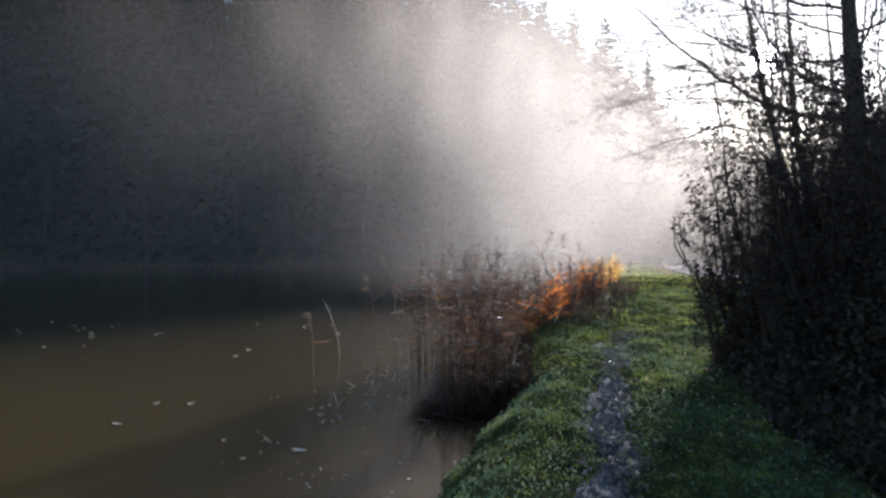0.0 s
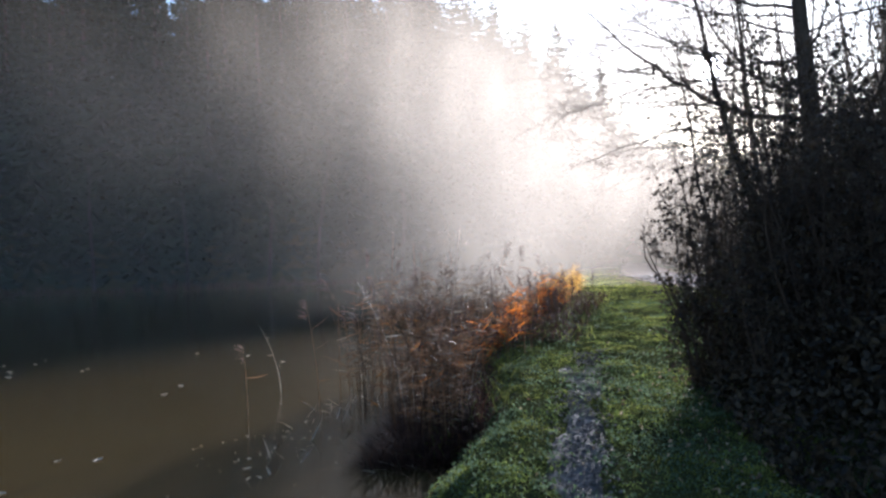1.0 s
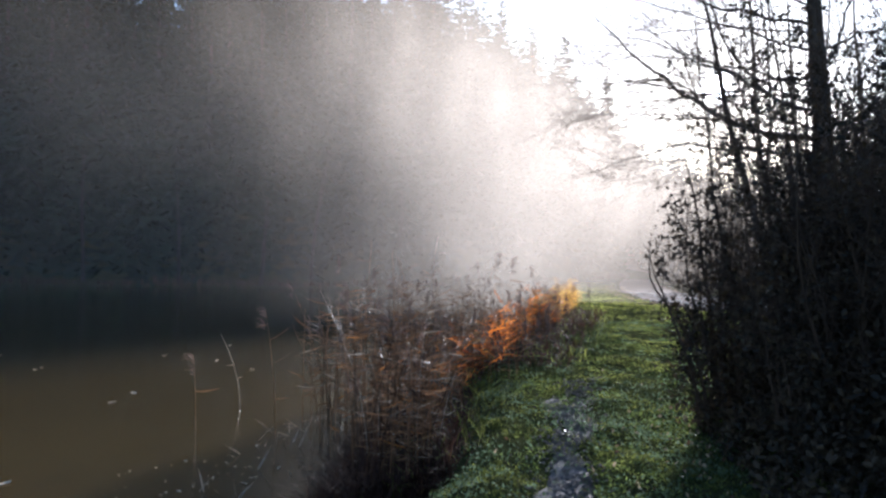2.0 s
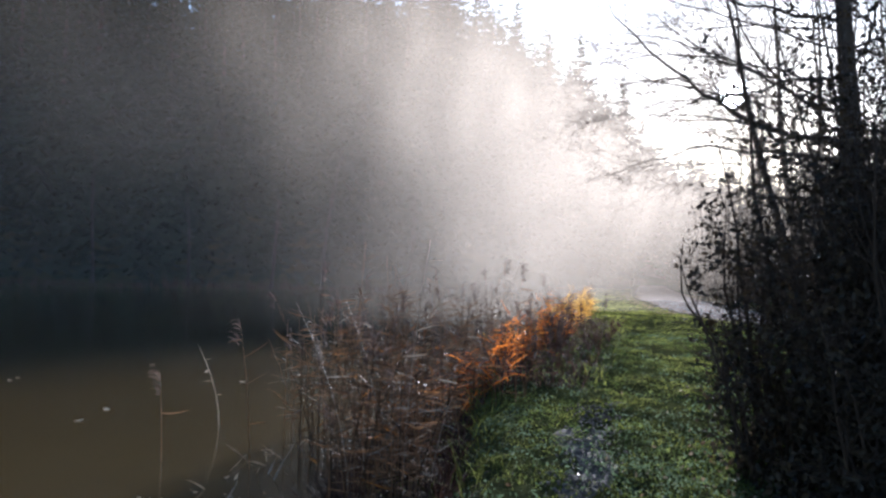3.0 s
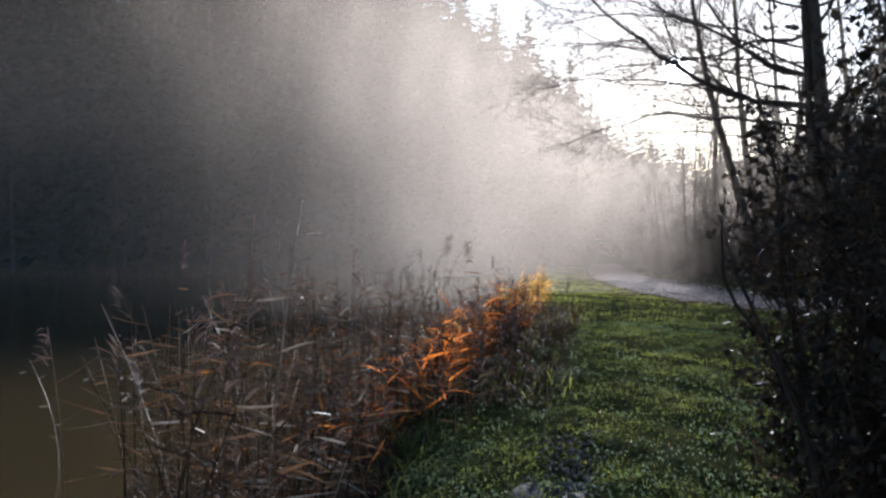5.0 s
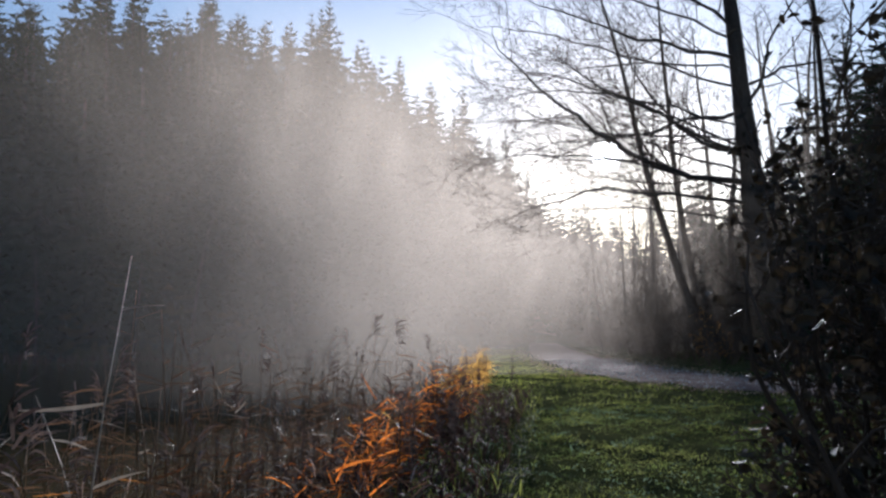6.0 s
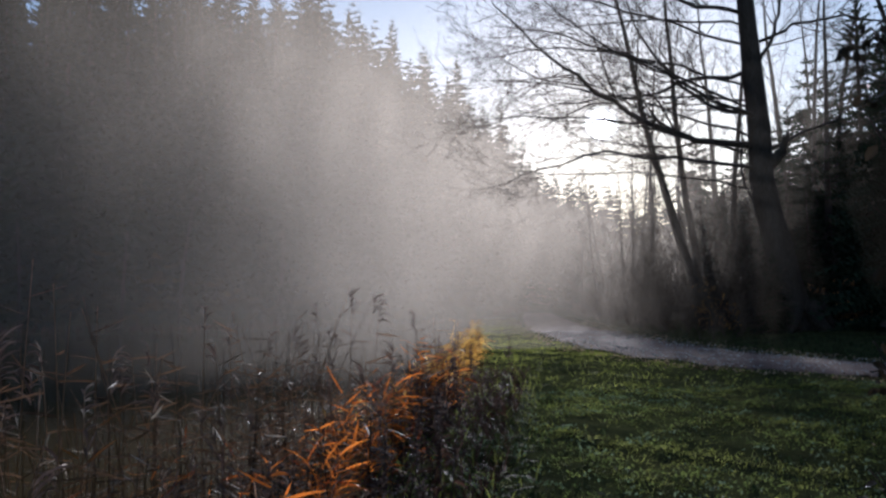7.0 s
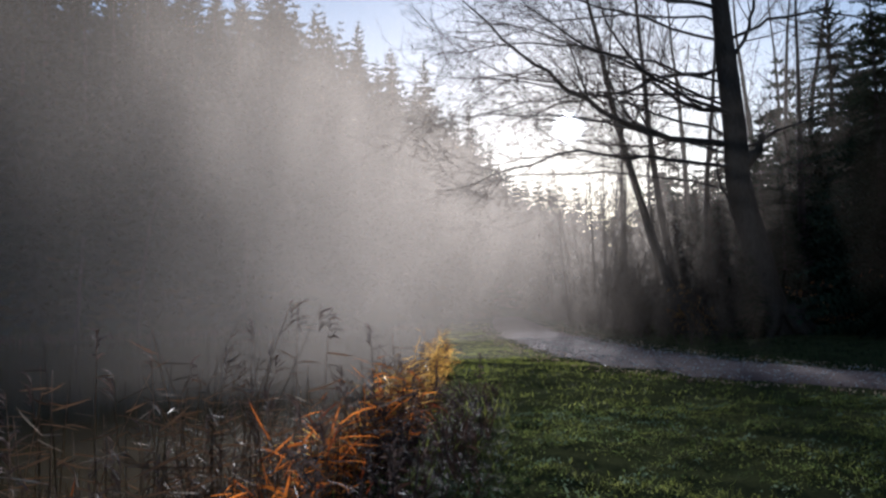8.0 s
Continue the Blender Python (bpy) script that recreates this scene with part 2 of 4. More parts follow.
def sprout(rand, tubes, pts, r0, level, spread=0.9, lift=0.05, kids=(9, 7, 0), share=(0.45, 0.4), first=0.15, tips=None, thin=0.003, outside=None, taper=0.7):
    """Side shoots along a run of points, and side shoots on those."""
    length = sum((pts[i + 1] - pts[i]).length for i in range(len(pts) - 1))
    for k in range(kids[level]):
        u = first + (1 - first) * (k + rand.random()) / kids[level]
        i = min(int(u * (len(pts) - 1)), len(pts) - 2)
        w = u * (len(pts) - 1) - i
        p = pts[i].lerp(pts[i + 1], w)
        d = (pts[i + 1] - pts[i]).normalized()
        side = d.cross(Vector((rand.gauss(0, 1), rand.gauss(0, 1), rand.gauss(0, 1)))).normalized()
        way = (d * (1 - spread * 0.35) + side * spread * rand.uniform(0.6, 1.1)).normalized()
        ln = length * share[level] * (1.15 - taper * u) * rand.uniform(0.6, 1.3)
        steps = 5 if level == 0 else 3
        run = wander(rand, p, way, ln, steps, 0.13, lift)
        if outside and any(outside(q) for q in run):
            continue
        r = r0 * (1 - 0.8 * u) * 0.38
        r = max(r, thin * 1.3)
        tubes.add(run, [max(r * (1 - 0.8 * j / steps), thin) for j in range(steps + 1)], 4 if level == 0 else 3)
        if tips is not None and level == len(kids) - 2:
            tips.append(run)
        if level + 1 < len(kids) and kids[level + 1]:
            sprout(rand, tubes, run, r, level + 1, spread, lift, kids, share, 0.2, tips, thin, outside, taper)


def blades(at, length, width, lean, heading, droop=0.5, joints=3, roll=None):
    """Grass-like blades: (n, 2*joints+1, 3), tapering to a tip, and their faces."""
    n = len(at)
    out = np.zeros((n, 2 * joints + 1, 3))
    hx, hy = np.cos(heading), np.sin(heading)
    for j in range(joints + 1):
        u = j / joints
        ang = lean + droop * u
        if j == 0:
            px, pz = np.zeros(n), np.zeros(n)
        else:
            px, pz = px + np.sin(ang) * length / joints, pz + np.cos(ang) * length / joints
        w = width * 0.5 * np.interp(u, [0, 0.3, 0.67, 1], [0.6, 1.0, 0.75, 0.1])
        c = np.stack([at[:, 0] + hx * px, at[:, 1] + hy * px, at[:, 2] + pz], 1)
        if j < joints:
            s = np.stack([-hy * w, hx * w, np.zeros(n)], 1)
            if roll is not None:
                up = np.stack([-hx * np.cos(ang), -hy * np.cos(ang), np.sin(ang)], 1) * w[:, None]
                s = s * np.cos(roll)[:, None] + up * np.sin(roll)[:, None]
            out[:, 2 * j], out[:, 2 * j + 1] = c - s, c + s
        else:
            out[:, 2 * j] = c
    faces = [(2 * j, 2 * j + 1, 2 * j + 3, 2 * j + 2) for j in range(joints - 1)]
    faces.append((2 * joints - 2, 2 * joints - 1, 2 * joints))
    return out, faces


def leaf_cards(at, size, seed):
    """Small folded leaves lying any way: (n, 6, 3) and faces."""
    r = np.random.default_rng(seed)
    n = len(at)
    a = r.normal(size=(n, 3))
    a /= np.linalg.norm(a, axis=1)[:, None]
    b = np.cross(a, r.normal(size=(n, 3)))
    b /= np.linalg.norm(b, axis=1)[:, None]
    c = np.cross(a, b)
    s = (size * r.uniform(0.6, 1.3, n))[:, None]
    out = np.stack([at - a * s * 0.5, at - a * s * 0.1 + b * s * 0.30 + c * s * 0.12, at + a * s * 0.3 + b * s * 0.2 + c * s * 0.1,
                    at + a * s * 0.55 - c * s * 0.08, at + a * s * 0.3 - b * s * 0.2 + c * s * 0.1, at - a * s * 0.1 - b * s * 0.30 + c * s * 0.12], 1)
    return out, [(0, 1, 2, 3), (0, 3, 4, 5)]


# ---- lie of the land ----
WATER_Z = -0.35


def bank_x(y):
    """Where the near bank meets the water."""
    return np.interp(y, [-60, -10, 0, 5.4, 8.4, 10, 12, 15, 22, 49, 70, 95, 130], [-12, -3.2, -1.3, 0.0, 0.72, 0.95, 1.2, 2.15, 4.4, 10.4, 16, 24, 60])


def shore_y(x):
    """Where the far shore meets the water."""
    return np.interp(x, [-400, -150, -100, -60, -31, 3, 15, 31, 48, 90, 300], [-60, 15, 42, 60, 70, 74, 79, 84, 92, 125, 300])


def lane_x(y):
    """The middle of the gravel lane."""
    return np.interp(y, [-60, 0, 10, 14.5, 17, 19.2, 21, 23, 25.5, 28, 32, 38, 44, 65, 90, 140, 300],
                     [80, 44, 22, 15, 12.4, 10.9, 10.2, 9.95, 9.95, 10.2, 10.9, 12.1, 13.6, 19.4, 27, 43, 110])


def rough(x, y, s, seed=0.0):
    x, y = np.asarray(x, float), np.asarray(y, float)
    return (np.sin(x * 1.7 * s + 1.3 + seed) * np.cos(y * 1.3 * s + 0.4 + seed) + 0.6 * np.sin(x * 3.1 * s + y * 2.3 * s + seed)
            + 0.4 * np.cos(y * 5.3 * s - x * 4.1 * s + 2 * seed)) / 2.0


def ground_z(x, y):
    x, y = np.asarray(x, float), np.asarray(y, float)
    inland = x - bank_x(y)
    meadow = np.interp(y, [-30, 0, 4, 10, 13, 16, 20, 60, 300], [-0.05, 0.0, 0.04, 0.22, 0.40, 0.52, 0.56, 0.58, 0.6])
    rise = 0.055 * np.clip(x - lane_x(y) - 2.5, 0, 40) + 0.10 * np.clip(x - lane_x(y) - 25, 0, 200)
    land = meadow + rise + 0.025 * rough(x, y, 1.3) + (0.022 * rough(x, y, 2.9, 2.0) + 0.012 * rough(x, y, 6.3, 4.0)) * np.clip(1.5 - np.abs(x - lane_x(y)) * -0.4, 0, 1) * (np.abs(x - lane_x(y)) > 2.0)
    k = np.clip((inland + 0.15 + 0.12 * rough(x, y, 2.2, 1.0)) / 0.75, -1.2, 1)
    k = np.sin(k * np.pi / 2)
    near = np.where(k > 0, WATER_Z - 0.02 + (land - WATER_Z + 0.02) * k, WATER_Z - 0.02 + 0.5 * k)
    beyond = y - shore_y(x)
    far = np.clip(WATER_Z + 0.05 + np.clip(beyond, -8, 5) * 0.12 + np.clip(beyond - 4, 0, 80) * np.interp(x, [5, 15, 25, 34, 45, 70], [0.5, 0.48, 0.40, 0.30, 0.1, 0.03]), -0.9, 60)
    return np.maximum(near, np.where(beyond > -6, far, -5))


def axis(fine_from, fine_to, step, far, grow):
    mid = list(np.arange(fine_from, fine_to, step))
    lo, hi, s = [fine_from], [fine_to], step
    while hi[-1] < far:
        s *= grow
        lo.append(lo[-1] - s)
        hi.append(hi[-1] + s)
    return np.array(lo[:0:-1] + mid + hi)


def build_ground():
    xs, ys = axis(-2.5, 9.0, 0.09, 2500, 1.13), axis(2.5, 22.0, 0.11, 2500, 1.13)
    gx, gy = np.meshgrid(xs, ys)
    gz = ground_z(gx, gy)
    v = np.stack([gx, gy, gz], 2).reshape(-1, 3)
    w, h = len(xs), len(ys)
    i = (np.arange(h - 1)[:, None] * w + np.arange(w - 1)[None, :]).ravel()
    f = np.stack([i, i + 1, i + w + 1, i + w], 1)
    me = bpy.data.meshes.new("ground")
    me.from_pydata(v.tolist(), [], f.tolist())
    me.materials.append(SOIL)
    me.polygons.foreach_set("use_smooth", [True] * len(me.polygons))
    tagged(new("ground", me), "dark damp soil with sparse turf round the pond", "ground", kind="structure")


def ribbon(name, ys, mid, half, material, label, category, lift=0.012, across=7, wobble=0.06):
    v, f = [], []
    for i, y in enumerate(ys):
        for k in range(across):
            u = 2 * k / (across - 1) - 1
            x = float(mid(y)) + u * half * (1 + wobble / half * float(rough(y, u, 1.1)))
            v.append((x, y, float(ground_z(x, y)) + lift * (1.0 - 2.2 * abs(u) ** 3)))
        if i:
            a = (i - 1) * across
            f += [(a + k, a + k + 1, a + across + k + 1, a + across + k) for k in range(across - 1)]
    return tagged(link_mesh(name, v, f, material, smooth=True), label, category, kind="structure")


def foot_x(y):
    return np.interp(y, [-10, 0, 4.4, 6.3, 8.5, 10.5, 13], [0.25, 0.56, 0.93, 1.33, 1.82, 2.35, 3.0])


build_ground()
water = link_mesh("water", [(-900, -400, WATER_Z), (60, -400, WATER_Z), (60, 300, WATER_Z), (-900, 300, WATER_Z)], [(0, 1, 2, 3)], WATER)
tagged(water, "still murky brown pond water", "water", kind="structure")
ribbon("footpath", np.arange(-9, 10.5, 0.08), foot_x, 0.2, TRODDEN, "narrow trodden earth footpath through frosty grass", "path", 0.012, 11, 0.3)
cl = np.random.default_rng(17)
n = 2200
y = cl.uniform(2.6, 11.4, n)
x = foot_x(y) + cl.normal(0, 0.12, n)
at = np.stack([x, y, ground_z(x, y) + 0.018], 1)
s = cl.uniform(0.006, 0.022, n)[:, None, None]
octa = np.array([[1, 0, 0], [0, 1, 0], [-1, 0, 0], [0, -1, 0], [0, 0, 0.7], [0, 0, -0.7]])[None] * cl.uniform(0.6, 1.4, (n, 6, 1))
tagged(link_many("soil_clods", at[:, None, :] + octa * s, [(0, 1, 4), (1, 2, 4), (2, 3, 4), (3, 0, 4), (1, 0, 5), (2, 1, 5), (3, 2, 5), (0, 3, 5)], TRODDEN), "crumbled frozen soil on the footpath", "soil", kind="stuff")
ribbon("road", np.concatenate([np.arange(8, 50, 0.4), np.arange(50, 140, 2.0)]), lane_x, 1.8, GRAVEL, "pale gravel lane curving into the mist", "road", 0.05, 11, 0.15)


# ---- trees ----
def tree_big():
    """The large bare tree beyond the lane."""
    rand = random.Random(3)
    base = Vector((16.65, 29.84, float(ground_z(16.65, 29.84))))
    right, deep = Vector((0.839, -0.545, 0)), Vector((0.545, 0.839, 0))
    thing = empty_thing("bare_tree", base, "large bare dark-barked deciduous tree beside the gravel lane", "tree")

    def at(r, u, d=0.0):
        return right * r + deep * d + Vector((0, 0, u))

    trunk = Tubes()
    run = [at(-0.02, -0.2), at(-0.14, 0.5), at(-0.34, 1.5), at(-0.5, 2.6), at(-0.74, 3.6), at(-0.92, 4.7), at(-0.93, 6.2), at(-1.06, 8.0), at(-1.14, 9.4), at(-1.24, 11.2), at(-1.42, 13.5), at(-1.6, 16), at(-1.75, 19)]
    trunk.add(run, [0.72, 0.55, 0.45, 0.41, 0.39, 0.375, 0.35, 0.32, 0.28, 0.25, 0.19, 0.12, 0.04], 16)
    for k in range(7):
        w = k * 0.9 + 0.3
        way = Vector((math.cos(w), math.sin(w), -0.22))
        trunk.add([Vector((way.x * 0.45, way.y * 0.45, 0.75)), Vector((way.x * 0.8, way.y * 0.8, 0.22)), Vector((way.x * 1.5, way.y * 1.5, -0.12))], [0.30, 0.2, 0.06], 7)
    trunk.add([at(-0.75, 5.1), at(-0.3, 5.5, -0.1), at(-0.2, 5.9, -0.2), at(-0.12, 6.0, -0.2)], [0.24, 0.15, 0.11, 0.07], 8)
    trunk.link("trunk", BARK, thing)
    twigs = Tubes()

    def limb(points, r, kids):
        pts = [at(0.96 * p[0] + 0.045 * p[1], *p[1:]) for p in points]
        fine = []
        for i in range(len(pts) - 1):
            for j in range(3):
                fine.append(pts[i].lerp(pts[i + 1], j / 3) + Vector((rand.gauss(0, 0.05), rand.gauss(0, 0.05), rand.gauss(0, 0.05))))
        fine.append(pts[-1])
        one = Tubes()
        n = len(fine) - 1
        one.add(fine, [0.40 * r * (1 - j / n) ** 0.7 + 0.008 for j in range(n + 1)], 7)
        one.link("limb", BARK, thing)
        sprout(rand, twigs, fine, r * 0.6, 0, 0.75, 0.03, kids, (0.36, 0.5, 0.5), 0.12, None, 0.0056, None, 0.5)

    limb([(-1.0, 5.7), (-3.2, 6.0, -0.5), (-4.8, 6.7, -0.9), (-6.3, 7.7, -1.3), (-7.4, 8.5, -1.5), (-9.0, 10.0, -1.7), (-10.2, 11.6, -1.8)], 0.26, (18, 8, 2))
    limb([(-0.95, 5.0), (-3.8, 5.3, -1.5), (-5.7, 5.5, -2.3), (-7.7, 5.0, -3.0), (-9.3, 4.5, -3.4)], 0.13, (14, 8, 2))
    limb([(-1.1, 6.5), (-2.9, 7.3, 0.8), (-4.2, 8.7, 1.2), (-5.6, 10.6, 1.5), (-6.4, 13.0, 1.8)], 0.18, (18, 8, 2))
    limb([(-1.4, 8.2), (-3.6, 8.3, 1.2), (-5.2, 8.2, 1.8), (-7.4, 8.2, 2.4), (-9.6, 7.6, 2.8)], 0.16, (18, 8, 2))
    limb([(-1.6, 10.0), (-3.2, 10.2, -1), (-4.8, 10.6, -1.6), (-6.6, 11.4, -2), (-9.0, 12.6, -2.2)], 0.16, (18, 8, 2))
    limb([(-1.2, 6.6), (-2.6, 7.0, -1.6), (-4.0, 7.8, -2.6), (-5.6, 8.4, -3.6), (-7.6, 10.0, -4.4)], 0.14, (18, 8, 2))
    limb([(-1.75, 11.0), (-3.0, 12.4, 0.6), (-4.6, 13.6, 1.0), (-7.0, 15.4, 1.4)], 0.16, (18, 8, 2))
    limb([(-0.7, 2.7), (-1.35, 3.6, -0.3), (-1.75, 4.9, -0.5), (-1.8, 6.2, -0.5), (-2.2, 7.8, -0.5)], 0.10, (7, 5, 0))
    limb([(-1.35, 8.3), (-0.8, 9.2, -0.2), (-0.65, 10.2, -0.3), (0.0, 11.5, -0.4), (0.9, 13.0, -0.4)], 0.15, (10, 7, 2))
    limb([(-1.45, 9.0), (-0.2, 9.6, 0.5), (1.2, 9.8, 0.8), (2.8, 9.3, 1.0), (4.4, 9.2, 1.2)], 0.12, (11, 7, 2))
    limb([(-1.0, 5.6), (0.5, 6.5, 1.5), (2.0, 7.4, 2.6), (3.6, 7.8, 3.6)], 0.10, (10, 7, 2))
    limb([(-1.9, 13.0), (-0.8, 14.6), (0.8, 16.2, 0.4), (2.4, 17.4, 0.8)], 0.14, (10, 7, 2))
    for foot, tip, sag, d, r in [(4.4, 5.2, 0.5, -1.0, 0.07), (5.4, 7.0, 0.9, -2.6, 0.09), (6.0, 9.4, 0.6, 1.0, 0.10), (6.9, 10.8, 0.5, -0.8, 0.10), (7.6, 9.0, 0.8, -3.0, 0.09), (8.8, 13.0, 0.4, 0.4, 0.10),
                                 (9.6, 11.0, 0.9, 2.0, 0.09), (10.6, 15.0, 0.2, -1.5, 0.10), (5.1, 6.2, 0.7, 1.8, 0.07), (7.2, 7.4, 1.0, 0.2, 0.08)]:
        reach = rand.uniform(8.0, 10.5)
        root = -0.75 - 0.09 * foot
        limb([(root, foot), (root - 0.25 * reach, foot + 0.25 * (tip - foot) + sag * 0.4, 0.3 * d), (root - 0.5 * reach, foot + 0.52 * (tip - foot) + sag * 0.5, 0.6 * d),
              (root - 0.78 * reach, foot + 0.8 * (tip - foot) + sag * 0.3, 0.85 * d), (root - reach, tip - 0.2, d)], r, (16, 8, 2))
    tagged(twigs.link("twigs", TWIG, thing, "fine bare hanging twigs"), kind="stuff")


def tree_slim(x, y, height, radius, lean, seed, label="slim bare dark-stemmed tree in the hazy wood edge", low=0.3, kids=(20, 6, 3), bark=BARK, group="bare trees along the lane"):
    rand = random.Random(seed)
    base = Vector((x, y, float(ground_z(x, y))))
    thing = empty_thing("bare_tree", base, label, "tree", group)
    run = wander(rand, Vector((0, 0, -0.1)), Vector((lean[0], lean[1], 1)), height, 10, 0.035, 0.03)
    n = len(run) - 1
    stem = Tubes()
    stem.add(run, [radius * (1.25 if j == 0 else 1) * (1 - 0.9 * j / n) + 0.008 for j in range(n + 1)], 8)
    stem.link("trunk", bark, thing)
    twigs = Tubes()
    sprout(rand, twigs, run, radius * 0.5, 0, 0.85, 0.06, kids, (0.26, 0.42, 0.5), low, None, 0.0062)
    tagged(twigs.link("twigs", TWIG, thing), kind="stuff")
    return thing


def spruce_mesh(seed, height, whorls, bare=0.1, spread=0.17, fans=3, boughs=(7, 10), wide=0.27):
    """Trunk and crown meshes of a spruce, at the origin."""
    rand = random.Random(seed)
    r = np.random.default_rng(seed)
    stem = Tubes()
    stem.add([Vector((0, 0, -0.5)), Vector((0, 0, height * 0.5)), Vector((0, 0, height))], [height * 0.013, height * 0.008, 0.02], 6)
    quads = []
    for k in range(whorls):
        u = bare + (1 - bare) * k / whorls
        z0 = height * u
        reach = height * spread * (1 - u) ** 0.8 * rand.uniform(0.75, 1.2) + 0.15
        for b in range(rand.randint(*boughs)):
            if rand.random() < 0.10:
                continue
            w = rand.uniform(0, 2 * math.pi)
            ln = reach * rand.uniform(0.6, 1.15)
            out, side = np.array([math.cos(w), math.sin(w), 0]), np.array([-math.sin(w), math.cos(w), 0])
            up = rand.uniform(-0.35, 0.1) if u < 0.8 else rand.uniform(0.1, 0.6)
            for s in range(fans):
                a, c = s / fans, (s + 1.25) / fans
                pa = out * ln * a + np.array([0, 0, z0 + up * ln * a - 0.12 * ln * a * a])
                pc = out * ln * c + np.array([0, 0, z0 + up * ln * c - 0.12 * ln * c * c + 0.05 * ln])
                wd = ln * wide * (1.15 - 0.6 * a)
                drop = np.array([0, 0, -wd * rand.uniform(0.5, 1.3)])
                mid = (pa + pc) / 2
                quads.append([pa, mid + side * wd + drop, pc, mid + drop * 0.2])
                quads.append([pa, mid - side * wd + drop, pc, mid + drop * 0.2])
    return stem, np.array(quads)


def spruce_thing(seed, height, whorls, label, group, bare=0.1, spread=0.17, fans=3, boughs=(7, 10), wide=0.27):
    stem, quads = spruce_mesh(seed, height, whorls, bare, spread, fans, boughs, wide)
    thing = empty_thing("spruce", (0, 0, 0), label, "tree", group)
    stem.link("trunk", BARK, thing)
    link_many("crown", quads, [(0, 1, 2, 3)], SPRUCE, thing)
    return thing


def hillside():
    rand = random.Random(11)
    kinds = [spruce_thing(50 + k, h, w, "tall dark spruce on the misty far hillside", "spruces on the far hillside", b, s, 3, (9, 12), 0.24)
             for k, (h, w, b, s) in enumerate([(24, 34, 0.10, 0.19), (27, 38, 0.14, 0.165), (21, 30, 0.06, 0.21), (25, 34, 0.2, 0.18)])]
    simple = [spruce_mesh(70 + k, h, 22, 0.05, 0.21, 2, (6, 8), 0.27)[1] for k, h in enumerate((22, 25, 20))]
    wood, placed = [], 0
    for row, (beyond, every) in enumerate([(4, 4.2), (10, 4.0), (17, 3.6), (25, 2.1), (32, 2.0), (38, 1.6), (45, 1.7), (35, 2.1)]):
        x = -78.0
        while x < 62:
            x += every * rand.uniform(0.6, 1.4)
            y = float(shore_y(x)) + beyond + rand.uniform(-3, 3)
            z = float(ground_z(x, y))
            s = rand.uniform(0.88, 1.08) * (0.6, 0.8, 0.97, 1.06, 1.06, 1.02, 0.98, 1.0)[row] * float(np.interp(x, [-40, -8, 5, 15, 25, 31, 37, 60], [1.13, 1.11, 1.02, 0.91, 0.79, 0.66, 0.42, 0.32]))
            turn = rand.uniform(0, 6.28)
            if row not in (3, 4):
                c, n = math.cos(turn), math.sin(turn)
                wood.append(simple[rand.randrange(3)] @ (s * np.array([[c, n, 0], [-n, c, 0], [0, 0, 1]])) + np.array([x, y, z]))
                continue
            m = Matrix.Translation((x, y, z)) @ Euler((rand.gauss(0, 0.015), rand.gauss(0, 0.015), turn)).to_matrix().to_4x4()
            ob = kinds[placed] if placed < 4 else copy_thing(kinds[rand.randrange(4)], m)
            ob.matrix_basis = m
            ob.scale = (s, s, s)
            placed += 1
    tagged(link_many("far_wood", np.concatenate(wood), [(0, 1, 2, 3)], SPRUCE), "dense dark spruce forest covering the misty hillside", "forest", kind="stuff")


tree_big()
hillside()
for k, (x, y, h, r, lx, ly) in enumerate([
        (16.2, 34.4, 17, 0.19, -0.24, 0.135), (17.0, 35.8, 17, 0.17, -0.14, 0.08), (16.9, 42.0, 8, 0.08, -0.10, 0.05), (17.0, 43.5, 7.5, 0.08, -0.06, 0.0),
        (16.8, 41.0, 8, 0.08, 0.05, 0.0), (17.6, 48.5, 8, 0.08, -0.08, 0.0), (19.0, 47.0, 9, 0.10, 0.04, 0.0), (18.8, 44.0, 14, 0.15, -0.04, 0.0),
        (19.8, 38.5, 15, 0.17, -0.02, 0.0), (21.0, 42.0, 16, 0.18, 0.0, 0.0), (22.5, 36.5, 15, 0.17, 0.02, 0.0), (24.5, 40.0, 16, 0.18, 0.0, 0.0),
        (20.0, 53.0, 9, 0.10, -0.05, 0.0), (21.5, 57.0, 9.5, 0.10, 0.0, 0.0), (23.5, 51.0, 14, 0.16, 0.02, 0.0), (25.5, 62.0, 10, 0.15, 0.0, 0.0),
        (26.5, 33.5, 16, 0.18, -0.02, 0.0), (24.8, 42.0, 17, 0.22, -0.02, 0.0), (26.4, 41.0, 17, 0.20, -0.03, 0.0), (28.5, 45.0, 17, 0.18, 0.0, 0.0), (24.0, 68.0, 9, 0.14, -0.03, 0.0), (29.5, 73.0, 11, 0.15, 0.0, 0.0)]):
    tree_slim(x, y, h, r, (lx, ly), 100 + k)
rand = random.Random(19)
for k in range(16):
    y = rand.uniform(37, 62)
    x = float(lane_x(y)) + rand.uniform(3.5, 11)
    tree_slim(x, y, rand.uniform(5, 8.5), rand.uniform(0.04, 0.07), (rand.gauss(-0.03, 0.06), 0), 150 + k, "thin bare young tree in the misty wood edge", 0.12, (22, 6, 0))



